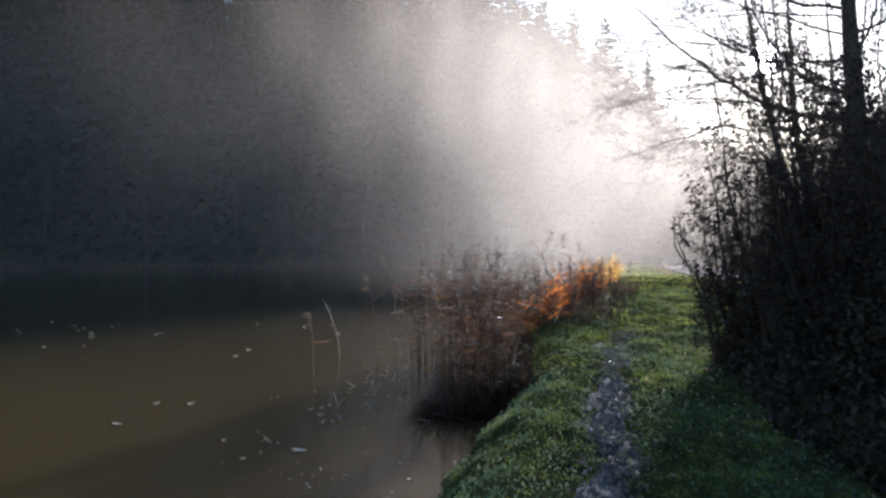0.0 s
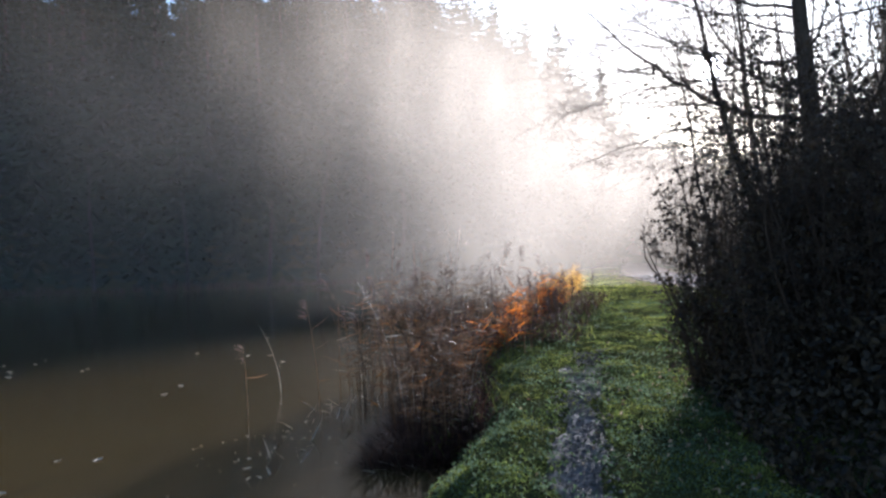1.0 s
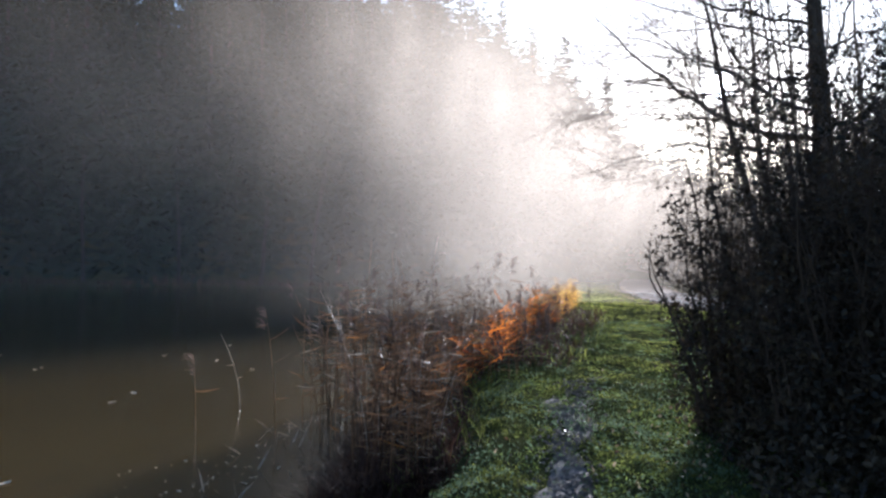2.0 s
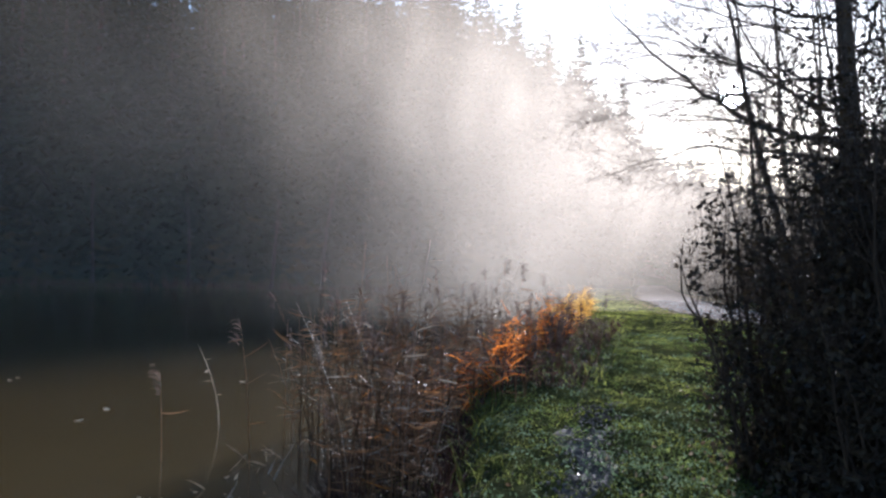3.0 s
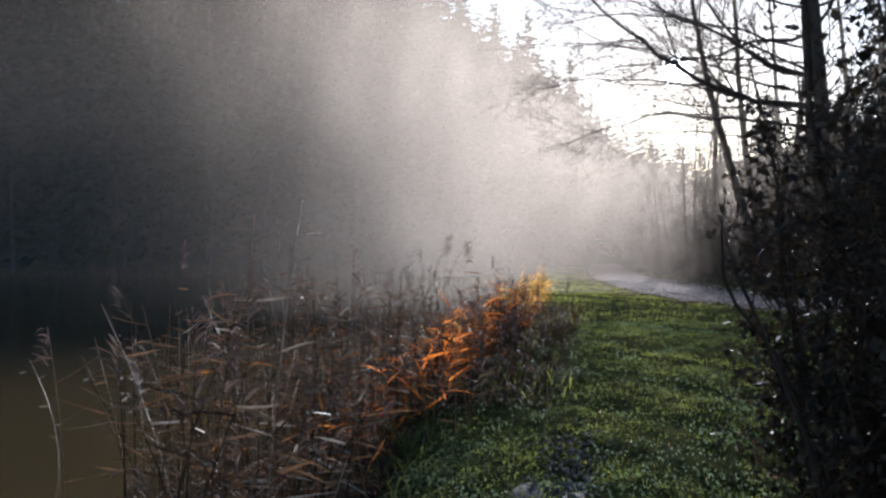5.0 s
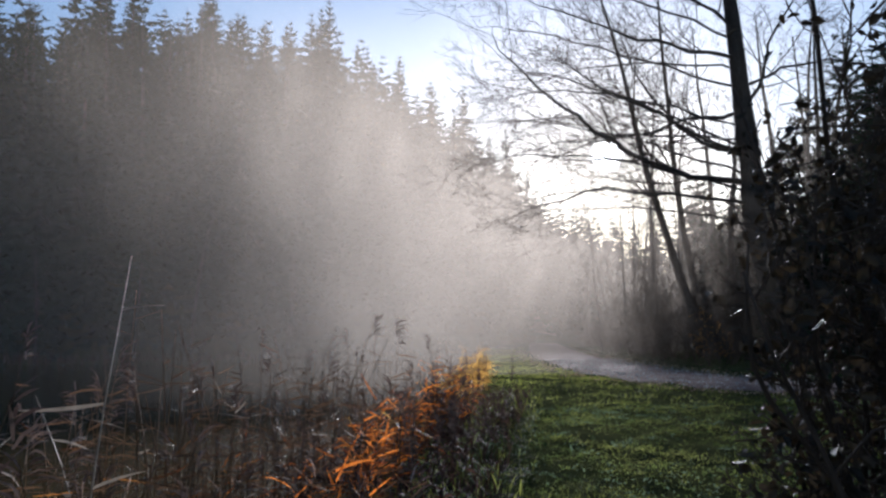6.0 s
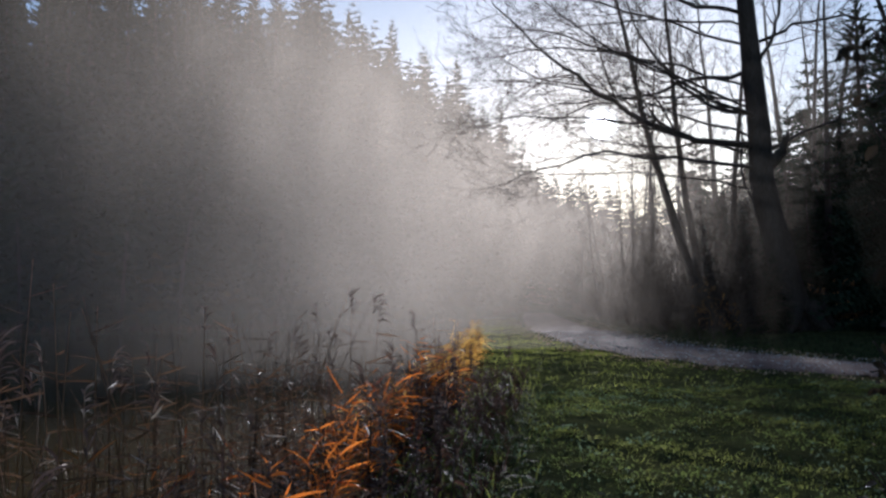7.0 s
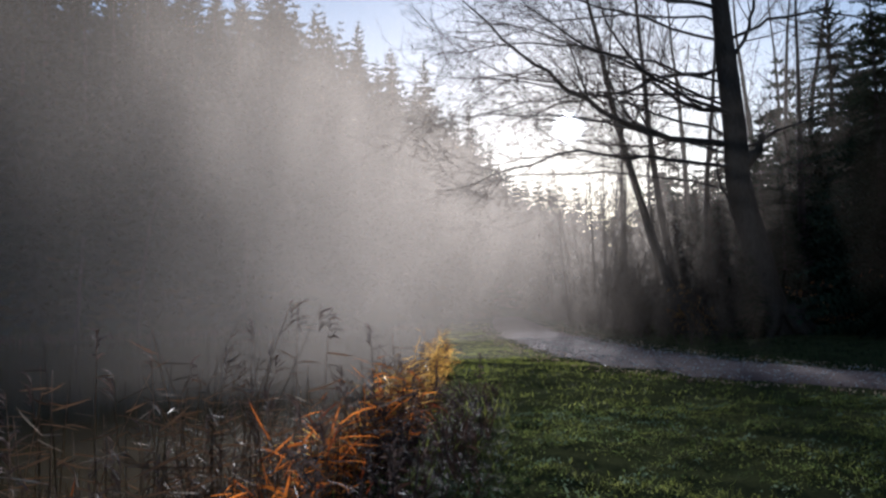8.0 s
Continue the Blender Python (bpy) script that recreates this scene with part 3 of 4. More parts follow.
# ---- wood edge beyond the lane ----
def shrub(x, y, height, width, stems, seed, leaves, leaf_size, leaf_mat, label, group, kids=(8, 5, 0), lean=(0, 0), thin=0.003, up=0.06, limit=None):
    rand = random.Random(seed)
    base = Vector((x, y, float(ground_z(x, y))))
    thing = empty_thing("shrub", base, label, "shrub", group)
    wood, tips = Tubes(), []
    for k in range(stems):
        w = rand.uniform(0, 6.28)
        s = Vector((math.cos(w), math.sin(w), 0)) * width * 0.35 * math.sqrt(rand.random())
        way = Vector((s.x * 0.9 + lean[0] + rand.gauss(0, 0.16), s.y * 0.9 + lean[1] + rand.gauss(0, 0.16), 1.0))
        run = wander(rand, s + Vector((0, 0, -0.05)), way, height * (rand.uniform(0.45, 0.78) if rand.random() < 0.72 else rand.uniform(0.8, 1.15)), 7, 0.10, up)
        if limit and any(p.x + x < float(limit(p.y + y)) for p in run):
            continue
        r = rand.uniform(0.008, 0.02) * max(1, height / 3)
        wood.add(run, [r * (1 - 0.75 * j / 7) for j in range(8)], 4)
        sprout(rand, wood, run, r, 0, 0.95, 0.03, kids, (0.36, 0.5), 0.1, tips, thin, (lambda p: p.x + x < float(limit(p.y + y))) if limit else None)
    wood.link("branch", TWIG, thing, "tangled thin dark branches")
    if leaves and tips:
        r = np.random.default_rng(seed)
        runs = np.array([[tuple(p) for p in t] for t in tips])
        pick, u = r.integers(0, len(runs), leaves), r.integers(1, runs.shape[1], leaves)
        at = runs[pick, u] + r.normal(size=(leaves, 3)) * 0.035
        cards, face = leaf_cards(at, np.full(leaves, leaf_size), seed)
        link_many("foliage", cards, face, leaf_mat, thing)
    return thing


def place_spruce(src, x, y, s, turn):
    m = Matrix.Translation((x, y, float(ground_z(x, y)) - 0.1)) @ Matrix.Rotation(turn, 4, "Z")
    ob = copy_thing(src, m)
    ob.scale = (s, s, s)
    return ob


near_spruce = spruce_thing(80, 9.0, 34, "dense dark green spruce at the wood edge", "spruces by the lane", 0.03, 0.24, 11, (11, 15), 0.10)
near_spruce.location = (17.6, 26.6, float(ground_z(17.6, 26.6)) - 0.1)
for x, y, s, turn in [(20.2, 28.6, 1.35, 1.0), (19.6, 24.4, 1.1, 2.0), (23.5, 31.0, 1.3, 3.0), (15.4, 29.2, 0.30, 0.5), (22.6, 25.2, 1.4, 4.0),
                      (24.0, 36.0, 1.5, 5.0), (27.5, 33.0, 1.4, 0.3), (19.0, 32.6, 0.55, 2.4), (29, 38, 1.6, 1.2), (19.6, 34.6, 0.8, 0.7), (21.4, 37.0, 1.0, 2.9), (18.4, 37.4, 0.6, 4.4), (23.0, 34.0, 0.95, 5.2), (20.6, 31.4, 0.7, 1.9), (25.4, 36.4, 1.3, 0.1), (26, 28, 1.3, 2.2), (31, 31, 1.5, 3.3)]:
    place_spruce(near_spruce, x, y, s, turn)
rand = random.Random(21)
back = spruce_mesh(81, 10.0, 22, 0.03, 0.22, 3)[1]
wood = []
for k in range(46):
    bearing, far = radians(rand.uniform(33, 64)), rand.uniform(42, 75)
    x, y, s = 2 + far * math.sin(bearing), 6 + far * math.cos(bearing), rand.uniform(0.8, 1.5)
    wood.append(back * s + np.array([x, y, float(ground_z(x, y))]))
for k in range(44):
    bearing, far = radians(rand.uniform(26.5, 38)), rand.uniform(46, 76)
    x, y, s = 2 + far * math.sin(bearing), 6 + far * math.cos(bearing), rand.uniform(0.85, 1.25) * far / 60
    wood.append(back * s + np.array([x, y, float(ground_z(x, y))]))
for k in range(170):
    bearing, far = radians(rand.uniform(15.5, 38)), rand.uniform(90, 130)
    x, y, s = 2 + far * math.sin(bearing), 6 + far * math.cos(bearing), rand.uniform(0.95, 1.45)
    wood.append(back * s + np.array([x, y, float(ground_z(x, y))]))
tagged(link_many("far_wood", np.concatenate(wood), [(0, 1, 2, 3)], SPRUCE), "dark spruces deep in the wood behind the lane", "forest", kind="stuff")
for k in range(26):
    y = 28.5 + 40 * (k / 26) ** 1.2 + rand.uniform(-0.8, 0.8)
    x = float(lane_x(y)) + rand.uniform(2.9, 6.0)
    if (x - 16.4) ** 2 + (y - 30) ** 2 < 1.5:
        continue
    shrub(x, y, rand.uniform(1.6, 3.4), rand.uniform(1.4, 2.4), 12, 300 + k, 0, 0.05, SHRUBLEAF, "leafless tangled brown undergrowth shrub by the lane", "undergrowth along the lane", (7, 4, 0), thin=0.008)
for k, (x, y, h) in enumerate([(15.0, 34.0, 4.0), (15.4, 36.2, 4.2), (16.0, 38.4, 4.4), (16.8, 35.4, 6.4), (16.4, 40.8, 4.4), (17.4, 43.0, 4.6), 
                               (18.9, 35.6, 7.0), (18.6, 45.6, 5.0), (20.6, 47.5, 5.6), (20.0, 41.0, 6.4), (21.0, 51.0, 5.0), (22.8, 54.0, 5.5), (18.4, 33.6, 4.6)]):
    shrub(x, y, h, 2.4, 13, 340 + k, 0, 0.05, SHRUBLEAF, "tall leafless thicket bush in the misty wood edge", "thicket along the lane", (7, 5, 0), thin=0.007, up=0.12)
for k, (x, y) in enumerate([(15.0, 31.6), (18.4, 28.6), (19.0, 29.8), (21.4, 27.6)]):
    shrub(x, y, 1.7, 1.6, 9, 360 + k, 500, 0.09, RUST, "young beech with rust-coloured withered leaves", "young beeches", (7, 5, 0), thin=0.006)

# ---- shrubs beside the footpath ----
def bush_edge(y):
    return np.interp(y, [0, 4, 6, 7.5, 8.6, 9.3, 11, 14, 16, 18], [2.5, 2.4, 2.4, 2.7, 2.9, 3.0, 4.4, 7.6, 10.0, 13])


def shrub_limit(y):
    return np.maximum(bush_edge(y), np.interp(y, [0, 8, 9.3], [3.2, 3.0, 3.0])) - 0.45


for k, (x, y, h, w, n, lv) in enumerate([
        (3.95, 9.5, 3.1, 1.5, 34, 3400), (4.4, 8.0, 3.4, 1.6, 32, 3600), (4.1, 6.2, 2.5, 1.3, 22, 3000), (5.0, 10.5, 2.4, 1.5, 22, 2600),
        (6.6, 12.2, 1.9, 1.6, 20, 2200), (8.2, 13.9, 1.4, 1.5, 18, 1800), (5.3, 9.0, 3.7, 1.7, 24, 3200), (5.6, 6.9, 3.6, 1.8, 24, 3200),
        (4.6, 4.4, 2.4, 1.5, 22, 2800), (6.6, 11.0, 3.0, 2.0, 22, 2600), (6.8, 8.6, 3.8, 2.0, 24, 2800), (6.2, 4.8, 3.6, 2.0, 22, 2600), (8.0, 12.8, 2.6, 2.0, 20, 2200),
        (3.5, 9.0, 1.7, 1.1, 20, 1900), (3.65, 7.8, 1.4, 1.1, 18, 1700), (4.2, 10.1, 4.7, 1.5, 13, 1900), (5.0, 10.2, 5.4, 1.7, 15, 2400), (4.8, 8.9, 5.2, 1.6, 15, 2400), (5.8, 9.8, 5.8, 1.8, 15, 2400)]):
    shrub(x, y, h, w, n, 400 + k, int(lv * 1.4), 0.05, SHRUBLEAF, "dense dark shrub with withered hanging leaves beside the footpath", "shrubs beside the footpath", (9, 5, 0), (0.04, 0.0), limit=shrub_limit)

r = np.random.default_rng(45)
n = 36000
y = r.uniform(2.5, 16.0, n)
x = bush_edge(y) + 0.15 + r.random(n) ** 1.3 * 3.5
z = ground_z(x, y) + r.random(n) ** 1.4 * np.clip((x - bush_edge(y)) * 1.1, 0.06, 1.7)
v, f = leaf_cards(np.stack([x, y, z], 1), np.full(n, 0.06), 46)
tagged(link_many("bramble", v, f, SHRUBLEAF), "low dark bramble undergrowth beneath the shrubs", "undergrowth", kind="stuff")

sapling = empty_thing("sapling", (3.25, 9.05, float(ground_z(3.25, 9.05))), "thin bare upright sapling shoot beside the footpath", "sapling")
shoot = Tubes()
shoot.add([Vector((0, 0, -0.03)), Vector((-0.12, 0, 0.5)), Vector((-0.35, -0.04, 1.02)), Vector((-0.56, -0.08, 1.25)), Vector((-0.62, -0.09, 1.36)), Vector((-0.63, -0.09, 1.55)), Vector((-0.62, -0.1, 1.72))],
          [0.011, 0.010, 0.009, 0.008, 0.007, 0.005, 0.003], 6)
shoot.link("stem", TWIG, sapling)
fork = Tubes()
fork.add([Vector((-0.35, -0.04, 1.02)), Vector((-0.25, -0.1, 1.16)), Vector((-0.12, -0.14, 1.22))], [0.006, 0.005, 0.003], 5)
fork.link("twig", TWIG, sapling)

branch = empty_thing("fallen_branch", (3.32, 9.08, float(ground_z(3.32, 9.08))), "broken bare branch lying under the shrubs", "branch")
stick = Tubes()
stick.add([Vector((0, 0, 0.16)), Vector((0.14, -0.16, 0.10)), Vector((0.3, -0.3, 0.06)), Vector((0.52, -0.5, 0.03))], [0.018, 0.017, 0.014, 0.009], 6)
stick.link("limb", BARK, branch)
fork = Tubes()
fork.add([Vector((0.3, -0.3, 0.06)), Vector((0.42, -0.3, 0.10)), Vector((0.56, -0.28, 0.17))], [0.010, 0.008, 0.004], 5)
fork.link("twig", PALEBARK, branch)

# ---- reeds ----
def reed_parts(rand, base, height, lean, heading, leaves, plume, stems, leaf_list, plume_list, broad=1.0, level=(1.05, 1.8)):
    top = Vector((math.cos(heading), math.sin(heading), 0)) * lean * height
    run = [base + top * (u * u) + Vector((0, 0, height * u)) for u in (0, 0.35, 0.7, 1.0)]
    stems.add(run, [0.0052, 0.0047, 0.0036, 0.002], 3)
    for k in range(leaves):
        u = 0.25 + 0.7 * (k + rand.random()) / leaves
        p = base + top * (u * u) + Vector((0, 0, height * u))
        w = rand.gauss(-0.2, 0.9) + (math.pi if rand.random() < 0.35 else 0)
        leaf_list.append((p, rand.uniform(0.10, 0.32) * broad ** 0.5, rand.uniform(0.007, 0.014) * broad, rand.uniform(*level), w, rand.gauss(0.0, 0.22) if broad == 1.0 else rand.uniform(0.0, 1.0)))
    if plume:
        p = run[-1]
        for k in range(9):
            plume_list.append((p - Vector((0, 0, 0.02 * k)), rand.uniform(0.07, 0.16), 0.012, rand.uniform(0.1, 0.7), heading + rand.gauss(0, 0.6), rand.uniform(0.5, 1.6)))


def blades_of(rows, name, material, parent, label=""):
    at = np.array([tuple(r[0]) for r in rows])
    c = np.array([r[1:] for r in rows])
    roll = np.random.default_rng(len(rows)).normal(0, 0.9, len(rows))
    v, f = blades(at, c[:, 0], c[:, 1], c[:, 2], c[:, 3], c[:, 4], 3, roll)
    return link_many(name, v, f, material, parent, label)


def reed_bed(name, count, seed, y0, y1, out, into, hmin, hmax, leaf_mat, label, stem_mat=None, leaves=(8, 13), plumes=0.32, skew=1.0, broad=1.0, level=(1.05, 1.8)):
    rand = random.Random(seed)
    thing = empty_thing(name, (0, 0, 0), label, "reeds", kind="stuff")
    stems, lv, pl = Tubes(), [], []
    for _ in range(count):
        y = y0 + (y1 - y0) * rand.random() ** skew
        edge = into + 0.3 * float(rough(y, seed, 1.6)) - 0.1
        o = edge - (edge - float(np.interp(y, *out))) * min(rand.random() ** 1.5 * rand.uniform(0.75, 1.15), 1.1)
        x = float(bank_x(y)) + o
        stand = float(rough(x, y, 1.1, seed))
        if rand.random() > 0.62 + 0.7 * stand:
            continue
        base = Vector((x, y, max(float(ground_z(x, y)), WATER_Z - 0.1)))
        reed_parts(rand, base, rand.uniform(hmin, hmax) * (0.92 + 0.25 * stand) * min(1.0, 0.62 + 0.9 * (edge - o)), abs(rand.gauss(0, 0.2)), rand.uniform(0, 6.28), rand.randint(*leaves), rand.random() < plumes, stems, lv, pl, broad, level)
    stems.link("stem", stem_mat or DRYREED, thing)
    # every ninth brown leaf gets a pale colour, painting glints on the reeds
    if leaf_mat is DRYREED:
        blades_of(lv[::9], "leaf", PALEREED, thing, "pale reed leaves standing in for glints")
        lv = [row for k, row in enumerate(lv) if k % 9]
    blades_of(lv, "leaf", leaf_mat, thing)
    if pl:
        blades_of(pl, "plume", PLUME, thing)


OUT = ([8.6, 9.4, 10.5, 12, 16, 19, 24], [-0.45, -0.9, -1.4, -1.9, -2.0, -1.7, -1.0])
reed_bed("reed_bed", 560, 31, 8.9, 18.0, OUT, 0.05, 1.0, 2.05, DRYREED, "dense bed of withered brown reeds at the pond's edge", leaves=(8, 12))
reed_bed("reed_bed", 60, 38, 9.3, 14.5, OUT, 0.05, 1.0, 1.8, RUSTY, "brown reeds with a few orange leaves at the pond's edge", leaves=(4, 7), plumes=0.2)
reed_bed("reed_bed", 60, 37, 11.5, 16.5, OUT, 0.0, 1.8, 2.3, DRYREED, "tall thin withered reeds standing above the bed", leaves=(6, 10), plumes=0.3)
reed_bed("reed_bed", 26, 32, 8.8, 16.0, OUT, 0.0, 0.6, 1.5, PALEREED, "pale bleached reeds among the brown ones", PALEREED, (2, 4), 0.0)
reed_bed("reed_bed", 300, 33, 12.0, 17.5, ([12, 17.5], [-1.1, -0.8]), 0.6, 0.5, 1.2, ORANGE, "glowing orange autumn reeds on the bank", leaves=(6, 9), plumes=0.05, broad=0.95, level=(0.4, 1.7))
reed_bed("reed_bed", 260, 36, 11.5, 18.5, ([12, 18.5], [-1.1, -0.8]), 0.65, 0.5, 1.3, DRYREED, "withered brown reeds among the orange ones")
reed_bed("reed_bed", 620, 34, 16.5, 27.0, ([16, 27], [-1.0, -0.6]), 0.5, 0.6, 1.3, YELLOW, "yellow-orange reeds along the farther bank", leaves=(7, 11), plumes=0.1, skew=1.4, broad=0.9, level=(0.3, 1.6))


def tufts(name, count, seed, y0, y1, off0, off1, length, width, material, label, category="grass", lean=(0.1, 0.9), droop=1.0, joints=3):
    """Loose blades over a strip along the waterline."""
    r = np.random.default_rng(seed)
    y = r.uniform(y0, y1, count)
    x = bank_x(y) + r.uniform(off0, off1, count)
    at = np.stack([x, y, np.maximum(ground_z(x, y), WATER_Z - 0.05) - 0.01], 1)
    v, f = blades(at, r.uniform(*length, count), r.uniform(*width, count), r.uniform(*lean, count), r.uniform(0, 6.28, count), droop, joints)
    return tagged(link_many(name, v, f, material), label, category, kind="stuff")


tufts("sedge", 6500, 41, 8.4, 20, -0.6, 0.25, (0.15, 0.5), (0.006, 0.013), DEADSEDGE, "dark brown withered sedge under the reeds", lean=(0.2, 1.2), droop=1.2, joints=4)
tufts("sedge", 1500, 42, 8.6, 22, -0.4, 0.4, (0.3, 0.7), (0.006, 0.012), GRASS, "green sedge blades at the bank", droop=1.1, joints=4)
tufts("dry_herb", 4200, 43, 12.2, 20.5, 0.1, 1.35, (0.10, 0.36), (0.006, 0.014), DEADSEDGE, "brown withered herb stalks in the meadow edge", "herbs", (0.1, 1.2), 0.7)
tufts("herb_tufts", 800, 44, 12.5, 20.5, 0.5, 1.6, (0.08, 0.24), (0.008, 0.018), GRASS, "dark green herb tufts beside the reeds", "herbs", (0.0, 0.9), 0.7)



def single_reed(x, y, top, lean, heading, leaves, plume, seed, material=None, width=0.014, label="tall withered brown reed with a drooping plume", leaf_len=(0.14, 0.34), level=(1.1, 1.7)):
    """One reed of its own: stem, leaves and plume."""
    rand = random.Random(seed)
    base = Vector((x, y, max(float(ground_z(x, y)), WATER_Z) - 0.04))
    thing = empty_thing("reed", base, label, "reed", "single reeds in the reed bed")
    height = top - base.z
    lean_to = Vector((math.cos(heading), math.sin(heading), 0)) * lean * height
    stem = Tubes()
    stem.add([lean_to * (u * u) + Vector((0, 0, height * u)) for u in (0, 0.2, 0.4, 0.6, 0.8, 1.0)], [0.0045, 0.0042, 0.004, 0.0034, 0.0026, 0.0015], 5)
    stem.link("stem", material if material is PALEREED else DRYREED, thing)
    for k in range(leaves):
        u = 0.3 + 0.68 * (k + rand.random() * 0.6) / leaves
        at = np.array([tuple(lean_to * (u * u) + Vector((0, 0, height * u)))])
        w = rand.gauss(-0.2, 0.5) + (math.pi if k % 3 == 1 else 0)
        v, f = blades(at, np.array([rand.uniform(*leaf_len)]), np.array([width * rand.uniform(0.7, 1.3)]), np.array([rand.uniform(*level)]), np.array([w]), rand.gauss(0.05, 0.25), 4, np.array([rand.gauss(0, 0.9)]))
        link_many("leaf", v, f, material or DRYREED, thing)
    if plume:
        rows = [(lean_to + Vector((0, 0, height - 0.018 * k)), rand.uniform(0.08, 0.2), 0.012, rand.uniform(0.2, 0.9), heading + rand.gauss(0, 0.5), rand.uniform(0.8, 1.8)) for k in range(14)]
        blades_of(rows, "plume", PLUME, thing)


single_reed(2.18, 16.7, 1.84, 0.03, 1.0, 9, True, 1)
single_reed(2.4, 16.5, 1.74, 0.05, 0.5, 7, True, 2)
single_reed(0.62, 9.41, 1.9, 0.08, 0.0, 6, False, 3, PALEREED, 0.016, "tall pale bleached reed with a broken top", (0.12, 0.26), (1.1, 1.9))
single_reed(-0.93, 11.3, 1.1, 0.12, 2.6, 5, True, 4)
single_reed(-1.9, 11.6, 0.55, 0.06, 2.6, 1, True, 5)
single_reed(-1.75, 13.4, 0.65, 0.3, 2.9, 3, False, 6, PALEREED, 0.012, "leaning pale broken reed standing in the pond", (0.06, 0.12))
rand = random.Random(77)
for k in range(34):
    y = rand.uniform(9.3, 15.5)
    x = float(bank_x(y)) - rand.uniform(0.2, 1.0) ** 0.8 * -float(np.interp(y, *OUT))
    single_reed(x, y, rand.uniform(0.95, 1.35 if y < 11.5 else 1.6), abs(rand.gauss(0, 0.15)), rand.uniform(0, 6.28), rand.randint(5, 9), rand.random() < 0.5, 500 + k)
for k in range(3):
    y = rand.uniform(9.6, 14.5)
    x = float(bank_x(y)) - rand.uniform(0.3, 1.9)
    single_reed(x, y, rand.uniform(0.7, 1.4), abs(rand.gauss(0.1, 0.2)), rand.uniform(0, 6.28), rand.randint(2, 4), False, 560 + k, PALEREED, 0.016, "pale bleached reed among the brown ones", (0.1, 0.25))
for k in range(10):
    y = rand.uniform(11.6, 16.0)
    x = float(bank_x(y)) + rand.uniform(-0.7, 0.45)
    single_reed(x, y, float(ground_z(x, y)) + rand.uniform(0.5, 1.05), abs(rand.gauss(0.05, 0.15)), rand.uniform(0, 6.28), rand.randint(6, 10), False, 600 + k, ORANGE, 0.018,
                "bright orange autumn reed with broad leaves", (0.14, 0.32), (0.4, 1.3))

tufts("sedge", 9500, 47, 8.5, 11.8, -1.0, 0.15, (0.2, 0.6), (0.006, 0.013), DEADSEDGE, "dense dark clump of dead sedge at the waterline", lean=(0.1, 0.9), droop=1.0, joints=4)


def herb_stalk(x, y, height, seed):
    """A withered meadow herb: a stiff stalk with side shoots, small leaves and a seed head."""
    rand = random.Random(seed)
    thing = empty_thing("withered_herb", (x, y, float(ground_z(x, y)) - 0.02), "tall dark brown withered herb stalk at the meadow edge", "herb", "withered herbs at the meadow edge")
    run = wander(rand, Vector((0, 0, 0)), Vector((rand.gauss(0, 0.12), rand.gauss(0, 0.12), 1)), height, 6, 0.06, 0.05)
    stalk = Tubes()
    stalk.add(run, [0.006, 0.0055, 0.005, 0.0045, 0.004, 0.003, 0.002], 5)
    rows = []
    for k in range(rand.randint(4, 7)):
        p = run[rand.randint(2, 5)]
        way = Vector((rand.gauss(0, 0.5), rand.gauss(0, 0.5), 1))
        shoot = wander(rand, p, way, height * rand.uniform(0.15, 0.35), 3, 0.1, 0.08)
        one = Tubes()
        one.add(shoot, [0.003, 0.0025, 0.002, 0.0015], 4)
        one.link("shoot", TWIG, thing)
        rows += [(shoot[rand.randint(1, 3)], rand.uniform(0.02, 0.05), 0.012, rand.uniform(0.2, 1.3), rand.uniform(0, 6.28), 0.8) for _ in range(12)]
    stalk.link("stalk", TWIG, thing)
    head = [(run[-1] - Vector((0, 0, 0.012 * k)), rand.uniform(0.02, 0.05), 0.012, rand.uniform(0.2, 1.0), rand.uniform(0, 6.28), 0.6) for k in range(18)]
    tagged(blades_of(head + rows, "seed_head", PLUME, thing), kind="stuff")
    low = [(run[rand.randint(0, 3)], rand.uniform(0.06, 0.14), 0.022, rand.uniform(0.6, 1.5), rand.uniform(0, 6.28), 0.9) for k in range(9)]
    tagged(blades_of(low, "foliage", DEADSEDGE, thing), kind="stuff")


rand = random.Random(88)
for k in range(30):
    y = rand.uniform(11.8, 17.0)
    x = float(bank_x(y)) + rand.uniform(0.35, 0.75) + max(0, rand.gauss(0.1, 0.3))
    herb_stalk(x, y, rand.uniform(0.3, 0.85), 800 + k)

# far shore: a fringe of pale reeds and a few slender trees
r = np.random.default_rng(91)
n = 3000
x = r.uniform(-75, 24, n)
y = shore_y(x) + r.normal(0.2, 0.8, n)
at = np.stack([x, y, np.maximum(ground_z(x, y), WATER_Z) - 0.05], 1)
v, f = blades(at, r.uniform(0.5, 1.5, n) * (0.75 + 0.4 * rough(x, y, 0.2)), r.uniform(0.04, 0.09, n), r.uniform(0, 0.35, n), r.uniform(0, 6.28, n), 0.4, 2)
tagged(link_many("shore_reeds", v, f, DEADSEDGE), "pale withered reeds fringing the far shore", "reeds", kind="stuff")
rand = random.Random(93)
for k in range(8):
    x = -50 + 7.3 * k + rand.uniform(-1.8, 1.8)
    tree_slim(x, float(shore_y(x)) + rand.uniform(0.8, 2.5), rand.uniform(7, 13), rand.uniform(0.10, 0.18), (rand.gauss(0, 0.05), 0), 700 + k,
              "slender dark bare tree on the far shore", 0.4, (9, 4, 0), BARK, "slender trees on the far shore")

